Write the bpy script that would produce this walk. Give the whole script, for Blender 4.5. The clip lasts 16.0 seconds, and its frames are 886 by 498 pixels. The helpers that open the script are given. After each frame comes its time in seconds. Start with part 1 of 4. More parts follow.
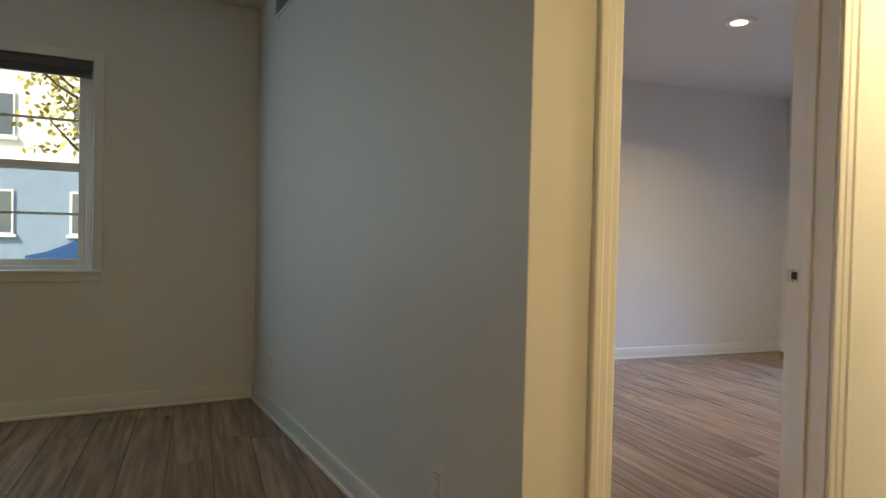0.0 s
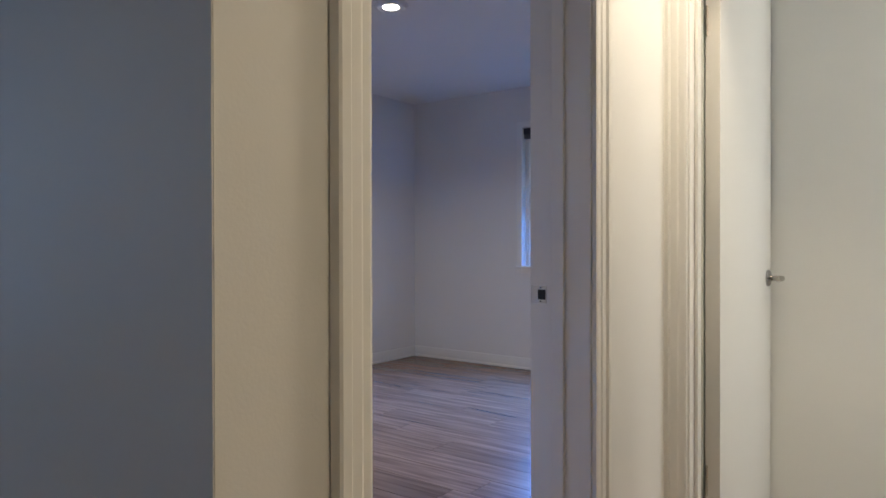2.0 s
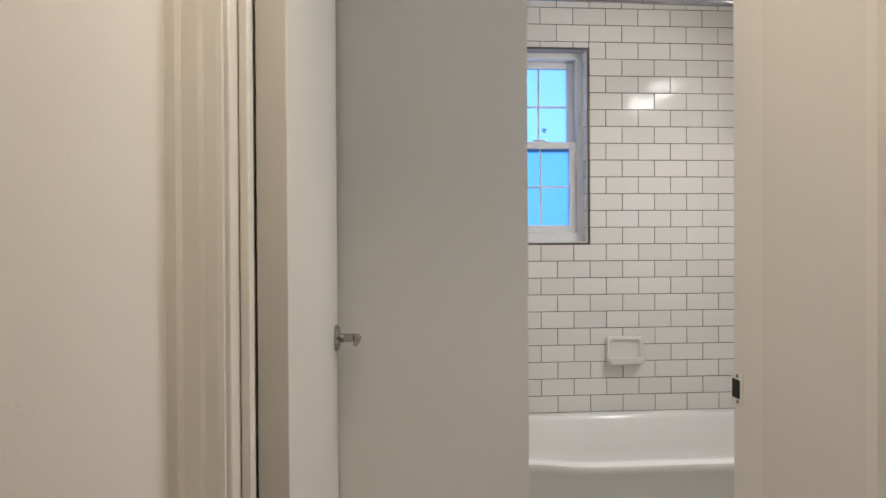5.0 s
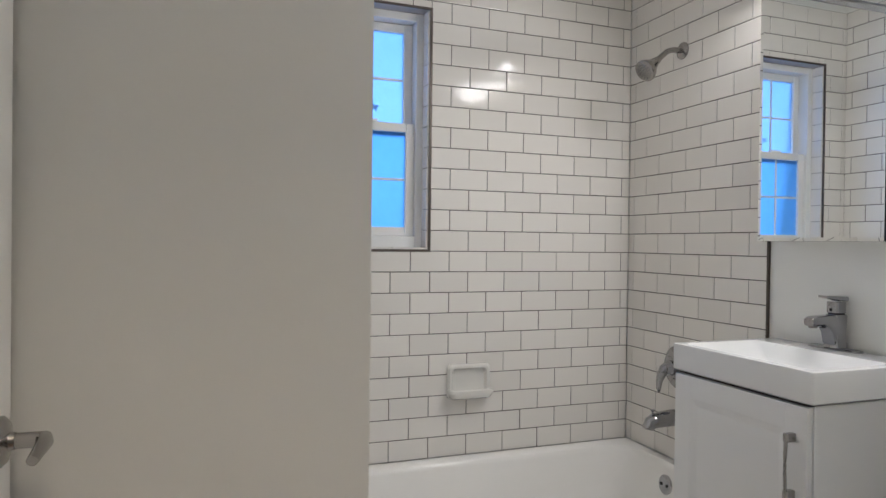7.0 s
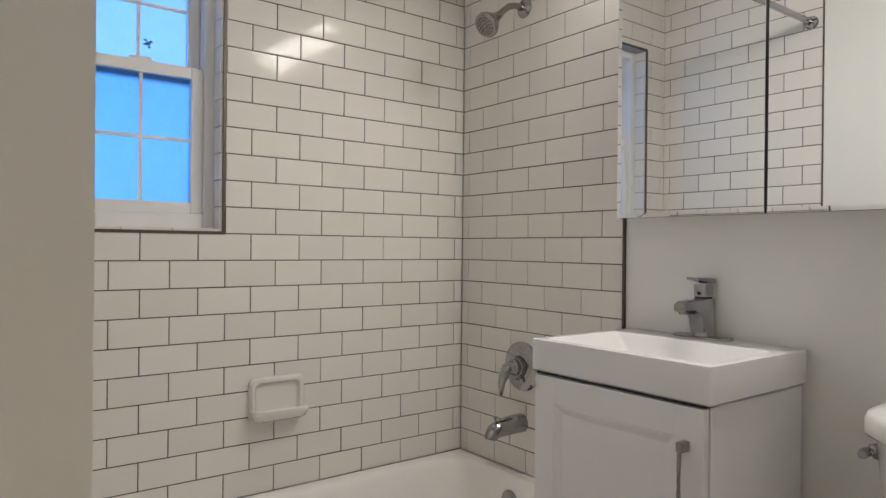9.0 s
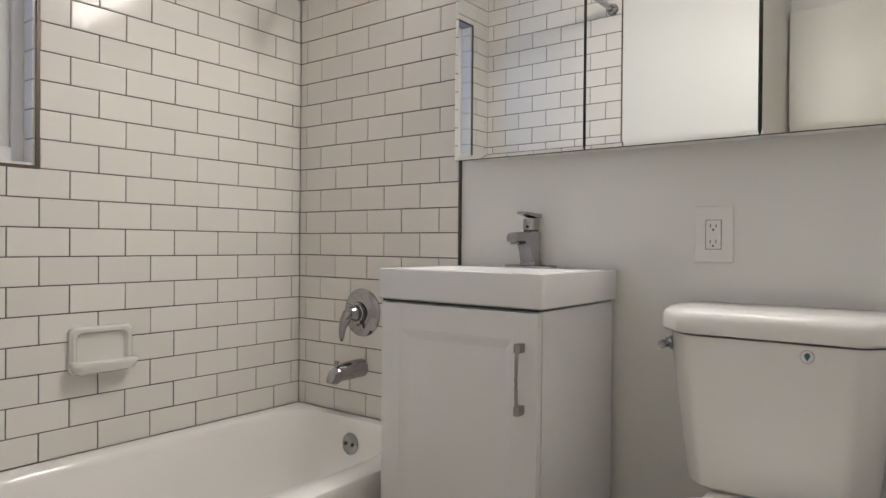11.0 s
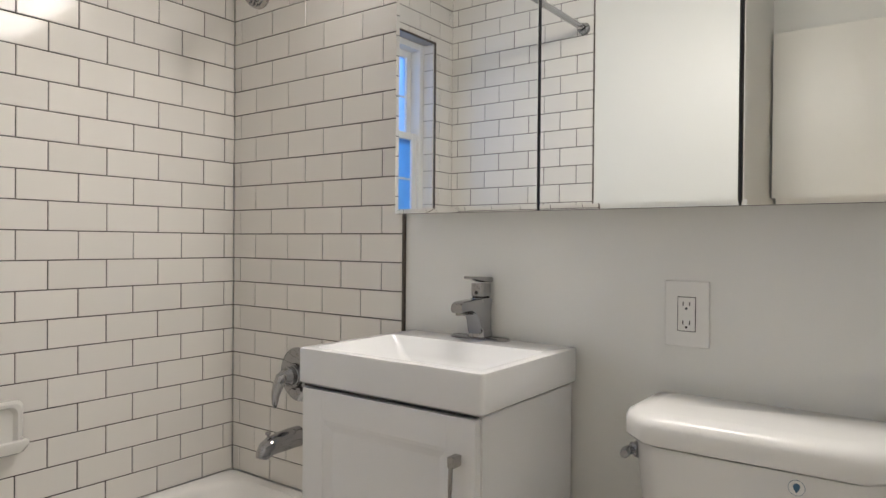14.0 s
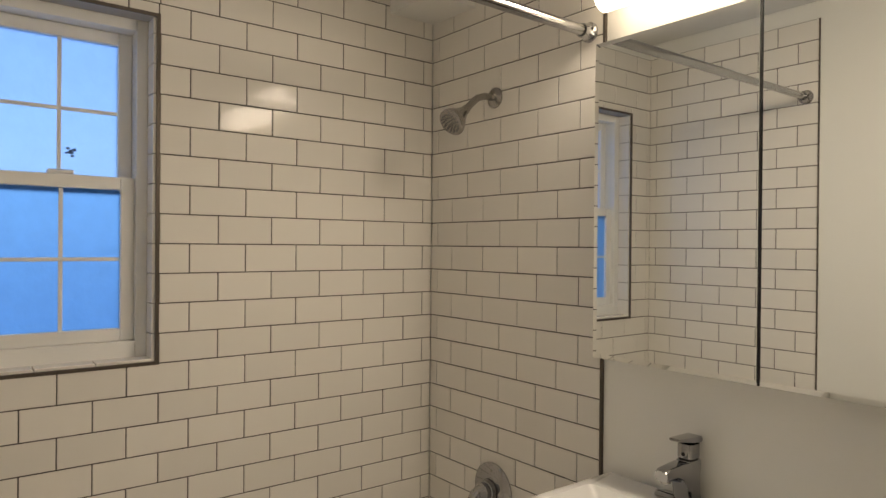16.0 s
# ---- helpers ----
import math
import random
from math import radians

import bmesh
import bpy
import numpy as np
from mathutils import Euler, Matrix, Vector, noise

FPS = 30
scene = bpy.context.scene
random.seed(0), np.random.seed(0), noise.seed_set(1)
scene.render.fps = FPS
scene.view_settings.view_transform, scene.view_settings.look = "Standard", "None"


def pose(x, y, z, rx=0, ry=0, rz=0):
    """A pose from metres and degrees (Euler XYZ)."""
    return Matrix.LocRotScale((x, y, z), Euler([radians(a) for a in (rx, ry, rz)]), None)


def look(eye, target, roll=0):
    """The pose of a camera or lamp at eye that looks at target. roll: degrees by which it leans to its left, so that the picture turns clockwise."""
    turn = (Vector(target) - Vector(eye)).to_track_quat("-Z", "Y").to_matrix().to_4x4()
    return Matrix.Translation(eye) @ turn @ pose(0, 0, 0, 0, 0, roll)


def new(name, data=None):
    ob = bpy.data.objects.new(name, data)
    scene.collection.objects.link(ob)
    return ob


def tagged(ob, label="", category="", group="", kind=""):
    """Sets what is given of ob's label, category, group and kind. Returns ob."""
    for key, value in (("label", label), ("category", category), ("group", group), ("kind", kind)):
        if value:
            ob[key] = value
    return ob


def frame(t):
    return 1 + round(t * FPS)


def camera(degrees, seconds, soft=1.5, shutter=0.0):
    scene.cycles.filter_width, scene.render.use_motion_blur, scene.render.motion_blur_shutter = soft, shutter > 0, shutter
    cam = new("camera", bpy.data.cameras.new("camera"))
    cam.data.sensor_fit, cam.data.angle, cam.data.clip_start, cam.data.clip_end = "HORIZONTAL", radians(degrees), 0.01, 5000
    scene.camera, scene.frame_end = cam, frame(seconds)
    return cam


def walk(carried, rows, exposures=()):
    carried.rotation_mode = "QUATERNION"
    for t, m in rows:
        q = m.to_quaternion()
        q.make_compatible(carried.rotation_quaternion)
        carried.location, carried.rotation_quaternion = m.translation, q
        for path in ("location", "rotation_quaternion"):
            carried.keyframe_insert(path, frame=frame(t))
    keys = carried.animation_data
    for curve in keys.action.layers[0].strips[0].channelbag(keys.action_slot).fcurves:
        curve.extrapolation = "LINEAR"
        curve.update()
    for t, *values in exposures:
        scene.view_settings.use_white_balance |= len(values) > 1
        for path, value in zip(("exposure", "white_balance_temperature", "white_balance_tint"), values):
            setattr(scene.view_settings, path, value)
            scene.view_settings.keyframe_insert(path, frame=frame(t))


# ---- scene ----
cam = camera(67.5, 16.0, soft=1.5)

PATH = [
    (0, (-0.636, -4.503, 1.03), (-2.51, -3.806, 0.987), 1.3),
    (0.5, (-0.84, -4.487, 1.027), (-2.574, -3.491, 1.008), 0.3),
    (1, (-1.086, -4.46, 1.041), (-2.649, -3.211, 1.026), 0.2),
    (1.5, (-1.252, -4.395, 1.042), (-2.646, -2.963, 1.034), 0.1),
    (2, (-1.412, -4.192, 1.048), (-2.609, -2.589, 1.036), -0.1),
    (2.5, (-1.593, -3.987, 1.055), (-2.41, -2.161, 1.051), 0.0),
    (3, (-1.706, -3.874, 1.062), (-2.093, -1.912, 1.07), 0.5),
    (3.5, (-1.727, -3.739, 1.081), (-1.842, -1.743, 1.091), 0.3),
    (3.7, (-1.748, -3.659, 1.085), (-1.806, -1.66, 1.096), 0.2),
    (5.8, (-1.798, -2.75, 1.171), (-1.585, -0.762, 1.144), 0.3),
    (6, (-1.79, -2.71, 1.158), (-1.546, -0.725, 1.134), 0.6),
    (6.5, (-1.788, -2.53, 1.159), (-1.267, -0.599, 1.141), 0.6),
    (7, (-1.71, -2.353, 1.173), (-1.013, -0.478, 1.155), 0.7),
    (7.5, (-1.678, -2.184, 1.156), (-0.867, -0.356, 1.161), 0.6),
    (8, (-1.605, -2.069, 1.181), (-0.727, -0.272, 1.173), 0.6),
    (8.5, (-1.567, -1.968, 1.141), (-0.546, -0.248, 1.138), 0.5),
    (9, (-1.548, -1.923, 1.108), (-0.340, -0.329, 1.103), 0.55),
    (9.5, (-1.560, -1.900, 1.070), (-0.184, -0.447, 1.065), 0.5),
    (10, (-1.596, -1.884, 1.028), (-0.099, -0.557, 1.025), 0.55),
    (10.2, (-1.602, -1.890, 1.012), (-0.077, -0.595, 1.006), 0.55),
    (12.3, (-1.678, -1.929, 0.894), (-0.053, -0.763, 0.876), 0.4),
    (12.5, (-1.653, -1.923, 0.909), (-0.025, -0.762, 0.889), 0.4),
    (13, (-1.543, -1.905, 0.971), (0.094, -0.755, 0.945), 0.3),
    (13.5, (-1.431, -1.887, 1.033), (0.207, -0.74, 1.011), 0.4),
    (14, (-1.374, -1.863, 1.118), (0.243, -0.685, 1.1), 0.5),
    (14.5, (-1.35, -1.848, 1.237), (0.166, -0.544, 1.222), 0.5),
    (15, (-1.363, -1.843, 1.357), (0.05, -0.427, 1.35), 0.5),
    (15.5, (-1.356, -1.83, 1.419), (-0.051, -0.315, 1.41), 0.5),
    (16, (-1.364, -1.821, 1.455), (-0.137, -0.242, 1.446), 0.5),
]
EXPOSURES = [
    (0.0, 1.10, 8600, 0),
    (0.5, 1.02, 7800, 0),
    (1.5, 0.75, 5700, 4),
    (2.5, 0.58, 5900, 11),
    (3.5, 0.36, 5900, 13),
    (6.0, 0.10, 5900, 13),
    (7.5, -0.02, 5700, 12),
    (9.0, -0.10, 6200, 13),
    (12.5, 0.22, 6100, 14),
    (14.0, 0.14, 6150, 13),
    (14.5, 0.10, 6150, 13),
    (15.0, -0.20, 6200, 13),
    (15.5, -0.30, 6400, 13),
    (16.0, -0.44, 7700, 13),
]
walk(cam, [(t, look(eye, target, roll)) for t, eye, target, roll in PATH], EXPOSURES)

# ---- world and light ----
SUN_AZ, SUN_EL = radians(140), radians(38)
world = bpy.data.worlds.new("sky_world")
scene.world = world
world.use_nodes = True
wn = world.node_tree
sky = wn.nodes.new("ShaderNodeTexSky")
sky.sky_type = "NISHITA"
sky.sun_disc = False
sky.sun_elevation, sky.sun_rotation = SUN_EL, SUN_AZ
wn.nodes["Background"].inputs["Strength"].default_value = 0.15
wn.links.new(sky.outputs[0], wn.nodes["Background"].inputs["Color"])


def lamp_object(name, kind, energy, color, where, target, size=0.3, size_y=None, angle=None):
    d = bpy.data.lights.new(name, kind)
    d.energy, d.color = energy, color
    if kind == "AREA":
        d.size = size
        if size_y:
            d.shape, d.size_y = "RECTANGLE", size_y
    if kind == "POINT":
        d.shadow_soft_size = size
    if angle:
        d.angle = angle
    ob = new(name, d)
    ob.matrix_world = look(where, target)
    return ob


NEUTRAL, DAY = (1.0, 0.93, 0.82), (0.30, 0.55, 1.0)
lamp_object("sun", "SUN", 3.2, (1.0, 0.95, 0.88), (8, -14, 14), (0, -2, 0), angle=radians(0.6))
lamp_object("hall_light", "AREA", 6.4, (1.0, 0.79, 0.54), (-1.64, -2.52, 2.335), (-1.64, -2.52, 0), 0.22).data.spread = radians(125)
# Added fill from the living room side, to warm the hall's west wall.
lamp_object("living_fill_light", "AREA", 9, (1.0, 0.78, 0.48), (-0.45, -3.62, 2.335), (-0.45, -3.62, 0), 0.25)
lamp_object("vanity_light", "AREA", 14, NEUTRAL, (-0.14, -1.17, 2.08), (-0.75, -1.17, 1.1), 0.80, 0.15)
lamp_object("bedroom_lamp_light", "AREA", 11, (1.0, 0.84, 0.68), (-3.85, -1.405, 2.345), (-3.85, -1.405, 0), 0.2).data.spread = radians(150)
lamp_object("window_light_living", "AREA", 6, (0.38, 0.62, 1.0), (-4.70, -5.85, 1.46), (-3.0, -5.35, 1.2), 0.45, 0.95)
lamp_object("window_light_bedroom", "AREA", 20, (0.12, 0.34, 1.0), (-3.73, 0.79, 1.45), (-3.60, -0.4, 0.35), 0.85, 1.0).data.spread = radians(110)
lamp_object("window_light_bath", "AREA", 1.4, DAY, (-1.1, 0.195, 1.6), (-1.1, -1, 1.5), 0.36, 0.82)

# ---- materials ----


def material(name, color, rough=0.5, metal=0.0, vary=0.06, scale=6.0, bump=0.0, bump_scale=120.0, **more):
    """A principled surface with broad and fine variation and a fine relief."""
    m = bpy.data.materials.new(name)
    m.use_nodes = True
    nt = m.node_tree
    b = nt.nodes["Principled BSDF"]
    b.inputs["Roughness"].default_value, b.inputs["Metallic"].default_value = rough, metal
    for key, value in more.items():
        b.inputs[key.replace("_", " ")].default_value = value
    tc = nt.nodes.new("ShaderNodeTexCoord")
    n1 = nt.nodes.new("ShaderNodeTexNoise")
    n1.inputs["Scale"].default_value, n1.inputs["Detail"].default_value = scale, 4
    nt.links.new(tc.outputs["Object"], n1.inputs["Vector"])
    mix = nt.nodes.new("ShaderNodeMixRGB")
    mix.inputs[1].default_value = (*[c * (1 - vary) for c in color], 1)
    mix.inputs[2].default_value = (*[min(1, c * (1 + vary)) for c in color], 1)
    nt.links.new(n1.outputs["Fac"], mix.inputs[0])
    nt.links.new(mix.outputs[0], b.inputs["Base Color"])
    rr = nt.nodes.new("ShaderNodeMapRange")
    rr.inputs["To Min"].default_value, rr.inputs["To Max"].default_value = rough * 0.85, min(1, rough * 1.15)
    nt.links.new(n1.outputs["Fac"], rr.inputs["Value"])
    nt.links.new(rr.outputs[0], b.inputs["Roughness"])
    if bump:
        n2 = nt.nodes.new("ShaderNodeTexNoise")
        n2.inputs["Scale"].default_value, n2.inputs["Detail"].default_value = bump_scale, 3
        nt.links.new(tc.outputs["Object"], n2.inputs["Vector"])
        bp = nt.nodes.new("ShaderNodeBump")
        bp.inputs["Strength"].default_value, bp.inputs["Distance"].default_value = bump, 0.002
        nt.links.new(n2.outputs["Fac"], bp.inputs["Height"])
        nt.links.new(bp.outputs[0], b.inputs["Normal"])
    return m


def wood_material(name, dark, light, rough=0.35):
    """Laminate planks: streaks along x, each plank with a tone of its own."""
    m = bpy.data.materials.new(name)
    m.use_nodes = True
    nt = m.node_tree
    b = nt.nodes["Principled BSDF"]
    b.inputs["Roughness"].default_value = rough
    geo = nt.nodes.new("ShaderNodeNewGeometry")
    info = nt.nodes.new("ShaderNodeObjectInfo")
    shift = nt.nodes.new("ShaderNodeVectorMath")
    shift.operation = "MULTIPLY_ADD"
    comb = nt.nodes.new("ShaderNodeCombineXYZ")
    for n in range(3):
        nt.links.new(info.outputs["Random"], comb.inputs[n])
    shift.inputs[1].default_value = (1.3, 22, 1)
    nt.links.new(geo.outputs["Position"], shift.inputs[0])
    shiftb = nt.nodes.new("ShaderNodeVectorMath")
    shiftb.operation = "SCALE"
    shiftb.inputs["Scale"].default_value = 40
    nt.links.new(comb.outputs[0], shiftb.inputs[0])
    nt.links.new(shiftb.outputs[0], shift.inputs[2])
    n1 = nt.nodes.new("ShaderNodeTexNoise")
    n1.inputs["Scale"].default_value, n1.inputs["Detail"].default_value = 1.6, 6
    nt.links.new(shift.outputs[0], n1.inputs["Vector"])
    ramp = nt.nodes.new("ShaderNodeValToRGB")
    ramp.color_ramp.elements[0].position, ramp.color_ramp.elements[1].position = 0.32, 0.70
    ramp.color_ramp.elements[0].color, ramp.color_ramp.elements[1].color = (*dark, 1), (*light, 1)
    nt.links.new(n1.outputs["Fac"], ramp.inputs[0])
    hsv = nt.nodes.new("ShaderNodeHueSaturation")
    mr = nt.nodes.new("ShaderNodeMapRange")
    mr.inputs["To Min"].default_value, mr.inputs["To Max"].default_value = 0.82, 1.15
    nt.links.new(info.outputs["Random"], mr.inputs["Value"])
    nt.links.new(mr.outputs[0], hsv.inputs["Value"])
    nt.links.new(ramp.outputs[0], hsv.inputs["Color"])
    nt.links.new(hsv.outputs[0], b.inputs["Base Color"])
    bp = nt.nodes.new("ShaderNodeBump")
    bp.inputs["Strength"].default_value, bp.inputs["Distance"].default_value = 0.25, 0.001
    nt.links.new(n1.outputs["Fac"], bp.inputs["Height"])
    nt.links.new(bp.outputs[0], b.inputs["Normal"])
    return m


def tile_material(name, color):
    """Glazed tile: clear gloss, a slightly wavy face, each tile a little different."""
    m = material(name, color, 0.075, 0, 0.015, 9, 0.34, 9, Specular_IOR_Level=0.17)
    nt = m.node_tree
    b = nt.nodes["Principled BSDF"]
    info = nt.nodes.new("ShaderNodeObjectInfo")
    mr = nt.nodes.new("ShaderNodeMapRange")
    mr.inputs["To Min"].default_value, mr.inputs["To Max"].default_value = 0.96, 1.03
    nt.links.new(info.outputs["Random"], mr.inputs["Value"])
    hsv = nt.nodes.new("ShaderNodeHueSaturation")
    old = b.inputs["Base Color"].links[0].from_socket
    nt.links.new(mr.outputs[0], hsv.inputs["Value"])
    nt.links.new(old, hsv.inputs["Color"])
    nt.links.new(hsv.outputs[0], b.inputs["Base Color"])
    return m


def glow(name, color, strength):
    m = bpy.data.materials.new(name)
    m.use_nodes = True
    b = m.node_tree.nodes["Principled BSDF"]
    b.inputs["Base Color"].default_value = (0.9, 0.9, 0.88, 1)
    b.inputs["Emission Color"].default_value = (*color, 1)
    b.inputs["Emission Strength"].default_value = strength
    return m


M_WALL = material("wall_paint", (0.76, 0.745, 0.71), 0.55, 0, 0.02, 3, 0.12, 180)
M_BATHWALL = material("bathroom_wall_paint", (0.80, 0.80, 0.77), 0.38, 0, 0.02, 3, 0.08, 160)
M_CEIL = material("ceiling_paint", (0.80, 0.80, 0.78), 0.8, 0, 0.02, 3, 0.1, 150)
M_TRIM = material("trim_paint", (0.80, 0.785, 0.74), 0.32, 0, 0.025, 5, 0.06, 60)
M_DOOR = material("door_paint", (0.80, 0.785, 0.74), 0.36, 0, 0.02, 5, 0.08, 90)
M_TILE = tile_material("white_subway_tile", (0.80, 0.772, 0.725))
M_GROUT = material("dark_grout", (0.062, 0.054, 0.047), 0.9, 0, 0.15, 30, 0.3, 300)
M_PALEGROUT = material("pale_grout", (0.45, 0.43, 0.40), 0.9, 0, 0.12, 30, 0.3, 300)
M_EDGE = material("metal_tile_edge", (0.12, 0.10, 0.085), 0.4, 0.7, 0.1, 20)
M_TUB = material("tub_enamel", (0.88, 0.865, 0.83), 0.16, 0, 0.012, 3)
M_CERAMIC = material("vitreous_china", (0.82, 0.81, 0.78), 0.12, 0, 0.012, 3)
M_SOAP = material("soap_dish_glaze", (0.77, 0.755, 0.71), 0.15, 0, 0.03, 12)
M_VANITY = material("vanity_lacquer", (0.80, 0.80, 0.79), 0.35, 0, 0.012, 4)
M_BASIN = material("basin_resin", (0.77, 0.77, 0.76), 0.16, 0, 0.01, 4)
M_CHROME = material("chrome", (0.40, 0.40, 0.41), 0.05, 1.0, 0.03, 10)
M_NICKEL = material("brushed_nickel", (0.38, 0.365, 0.35), 0.22, 1.0, 0.06, 30)
M_DARK = material("black_gap", (0.012, 0.012, 0.012), 0.7, 0, 0.1)
M_RUBBER = material("grey_nozzles", (0.16, 0.16, 0.16), 0.6, 0, 0.1)
M_MIRROR = material("mirror_glass", (0.90, 0.92, 0.91), 0.012, 1.0, 0.0)
M_PLASTIC = material("white_plastic", (0.80, 0.795, 0.77), 0.3, 0, 0.01)
M_VINYL = material("vinyl_window", (0.82, 0.82, 0.80), 0.3, 0, 0.02, 6)
M_BLIND = material("dark_blind", (0.10, 0.10, 0.11), 0.5, 0, 0.1)
M_BRASS = material("painted_hinge", (0.62, 0.58, 0.50), 0.35, 0.6, 0.1, 30)
# Near-black that paints the shade of the bathroom door's hinge gap.
M_GAP_SHADE = material("hinge_gap_dark", (0.03, 0.034, 0.026), 0.8, 0, 0.2, 20)
M_STICKER = material("blue_sticker", (0.05, 0.13, 0.22), 0.4, 0, 0.05)
M_OAK = wood_material("laminate_floor", (0.15, 0.09, 0.058), (0.36, 0.235, 0.16), 0.27)
M_BATHFLOOR = material("bathroom_floor_tile", (0.30, 0.27, 0.24), 0.35, 0, 0.15, 4, 0.1, 80)
M_GLASS = material("window_glass", (1, 1, 1), 0.0, 0, 0.0, Transmission_Weight=1.0, IOR=1.02)
# Tints hold the daylight: dim blue below as through a screen, brighter above.
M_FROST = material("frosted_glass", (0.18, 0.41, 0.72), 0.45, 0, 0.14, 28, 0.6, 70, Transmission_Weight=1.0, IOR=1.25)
M_SKYFROST = material("skylit_frosted_glass", (0.40, 0.58, 0.86), 0.45, 0, 0.10, 28, 0.6, 70, Transmission_Weight=1.0, IOR=1.25)
M_LAMP = glow("lamp_diffuser", (1.0, 0.86, 0.68), 14)
M_LAMP2 = glow("vanity_diffuser", (1.0, 0.88, 0.70), 5)
M_LAMP3 = glow("hall_diffuser", (1.0, 0.75, 0.45), 6)
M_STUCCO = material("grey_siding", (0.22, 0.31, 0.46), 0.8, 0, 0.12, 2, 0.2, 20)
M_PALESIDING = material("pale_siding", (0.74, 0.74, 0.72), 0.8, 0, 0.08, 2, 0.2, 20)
M_ROOF = material("roof_shingle", (0.10, 0.10, 0.11), 0.9, 0, 0.2, 5)
M_GROUND = material("lawn_and_soil", (0.09, 0.10, 0.05), 0.95, 0, 0.4, 0.5, 0.5, 10)
M_ROAD = material("asphalt", (0.05, 0.05, 0.055), 0.9, 0, 0.2, 3)
M_BARK = material("bark", (0.10, 0.075, 0.055), 0.9, 0, 0.3, 12, 0.6, 30)
M_LEAF = material("yellow_autumn_leaves", (0.42, 0.36, 0.08), 0.6, 0, 0.5, 3)
M_CARBLUE = material("blue_car_paint", (0.03, 0.10, 0.30), 0.25, 0.3, 0.03)
M_TYRE = material("tyre_rubber", (0.02, 0.02, 0.02), 0.8, 0, 0.1)
M_WINDARK = material("far_window_glass", (0.10, 0.13, 0.17), 0.08, 0, 0.1)

# ---- builders ----


def thing(name, where=(0, 0, 0), label="", category="", group="", kind="", rz=0):
    ob = new(name)
    ob.matrix_world = pose(*where, 0, 0, rz)
    return tagged(ob, label, category, group, kind)


def origin(ob):
    """The place of ob, from its chain of parents."""
    v = Vector((0, 0, 0))
    while ob:
        v += Vector(ob.matrix_basis.translation)
        ob = ob.parent
    return v


def part(name, bm, mat, parent=None, label="", smooth=False, local=False):
    """Links a bmesh, given in world places (or in the parent's own, if local), as one mesh object."""
    if parent is not None and not local:
        bmesh.ops.translate(bm, verts=bm.verts, vec=-origin(parent))
    bmesh.ops.recalc_face_normals(bm, faces=bm.faces)
    me = bpy.data.meshes.new(name)
    bm.to_mesh(me)
    bm.free()
    me.materials.append(mat)
    if smooth:
        for p in me.polygons:
            p.use_smooth = True
        me.set_sharp_from_angle(angle=radians(40))
    ob = new(name, me)
    ob.parent = parent
    return tagged(ob, label)


def box(x0, x1, y0, y1, z0, z1, bevel=0.0, segments=2, bm=None):
    bm = bm or bmesh.new()
    lo, hi = (min(x0, x1), min(y0, y1), min(z0, z1)), (max(x0, x1), max(y0, y1), max(z0, z1))
    v = [bm.verts.new((hi[0] if i & 1 else lo[0], hi[1] if i & 2 else lo[1], hi[2] if i & 4 else lo[2])) for i in range(8)]
    faces = [bm.faces.new([v[i] for i in f]) for f in ((0, 2, 3, 1), (4, 5, 7, 6), (0, 1, 5, 4), (2, 6, 7, 3), (0, 4, 6, 2), (1, 3, 7, 5))]
    if bevel:
        edges = list({e for f in faces for e in f.edges})
        bmesh.ops.bevel(bm, geom=edges, offset=bevel, segments=segments, affect="EDGES", profile=0.5)
    return bm


def loft(rings, close_first=True, close_last=True, bm=None):
    bm = bm or bmesh.new()
    rows = [[bm.verts.new(p) for p in ring] for ring in rings]
    n = len(rows[0])
    for a, b in zip(rows, rows[1:]):
        for i in range(n):
            bm.faces.new((a[i], a[(i + 1) % n], b[(i + 1) % n], b[i]))
    if close_first:
        bm.faces.new(list(reversed(rows[0])))
    if close_last:
        bm.faces.new(rows[-1])
    return bm


def lathe(profile, m=None, n=28, bm=None):
    """Turns (radius, height) pairs round the z axis of the pose m."""
    m = m or Matrix()
    rings = []
    for r, z in profile:
        rings.append([m @ Vector((max(r, 1e-4) * math.cos(a), max(r, 1e-4) * math.sin(a), z)) for a in (2 * math.pi * i / n for i in range(n))])
    return loft(rings, bm=bm)


def axis(start, end):
    """The pose at start whose z axis points to end."""
    d = Vector(end) - Vector(start)
    return Matrix.Translation(start) @ d.to_track_quat("Z", "Y").to_matrix().to_4x4()


def rod(start, end, r0, r1=None, n=20, bm=None):
    length = (Vector(end) - Vector(start)).length
    r1 = r0 if r1 is None else r1
    return lathe([(r0, 0), (r1, length)], axis(start, end), n, bm)


def sweep(points, radius, n=16, bm=None):
    """A round tube along a line of points; radius may be a list."""
    radii = radius if isinstance(radius, (list, tuple)) else [radius] * len(points)
    pts = [Vector(p) for p in points]
    rings = []
    for i, p in enumerate(pts):
        d = (pts[min(i + 1, len(pts) - 1)] - pts[max(i - 1, 0)]).normalized()
        q = d.to_track_quat("Z", "Y").to_matrix()
        rings.append([p + q @ Vector((radii[i] * math.cos(a), radii[i] * math.sin(a), 0)) for a in (2 * math.pi * k / n for k in range(n))])
    return loft(rings, bm=bm)


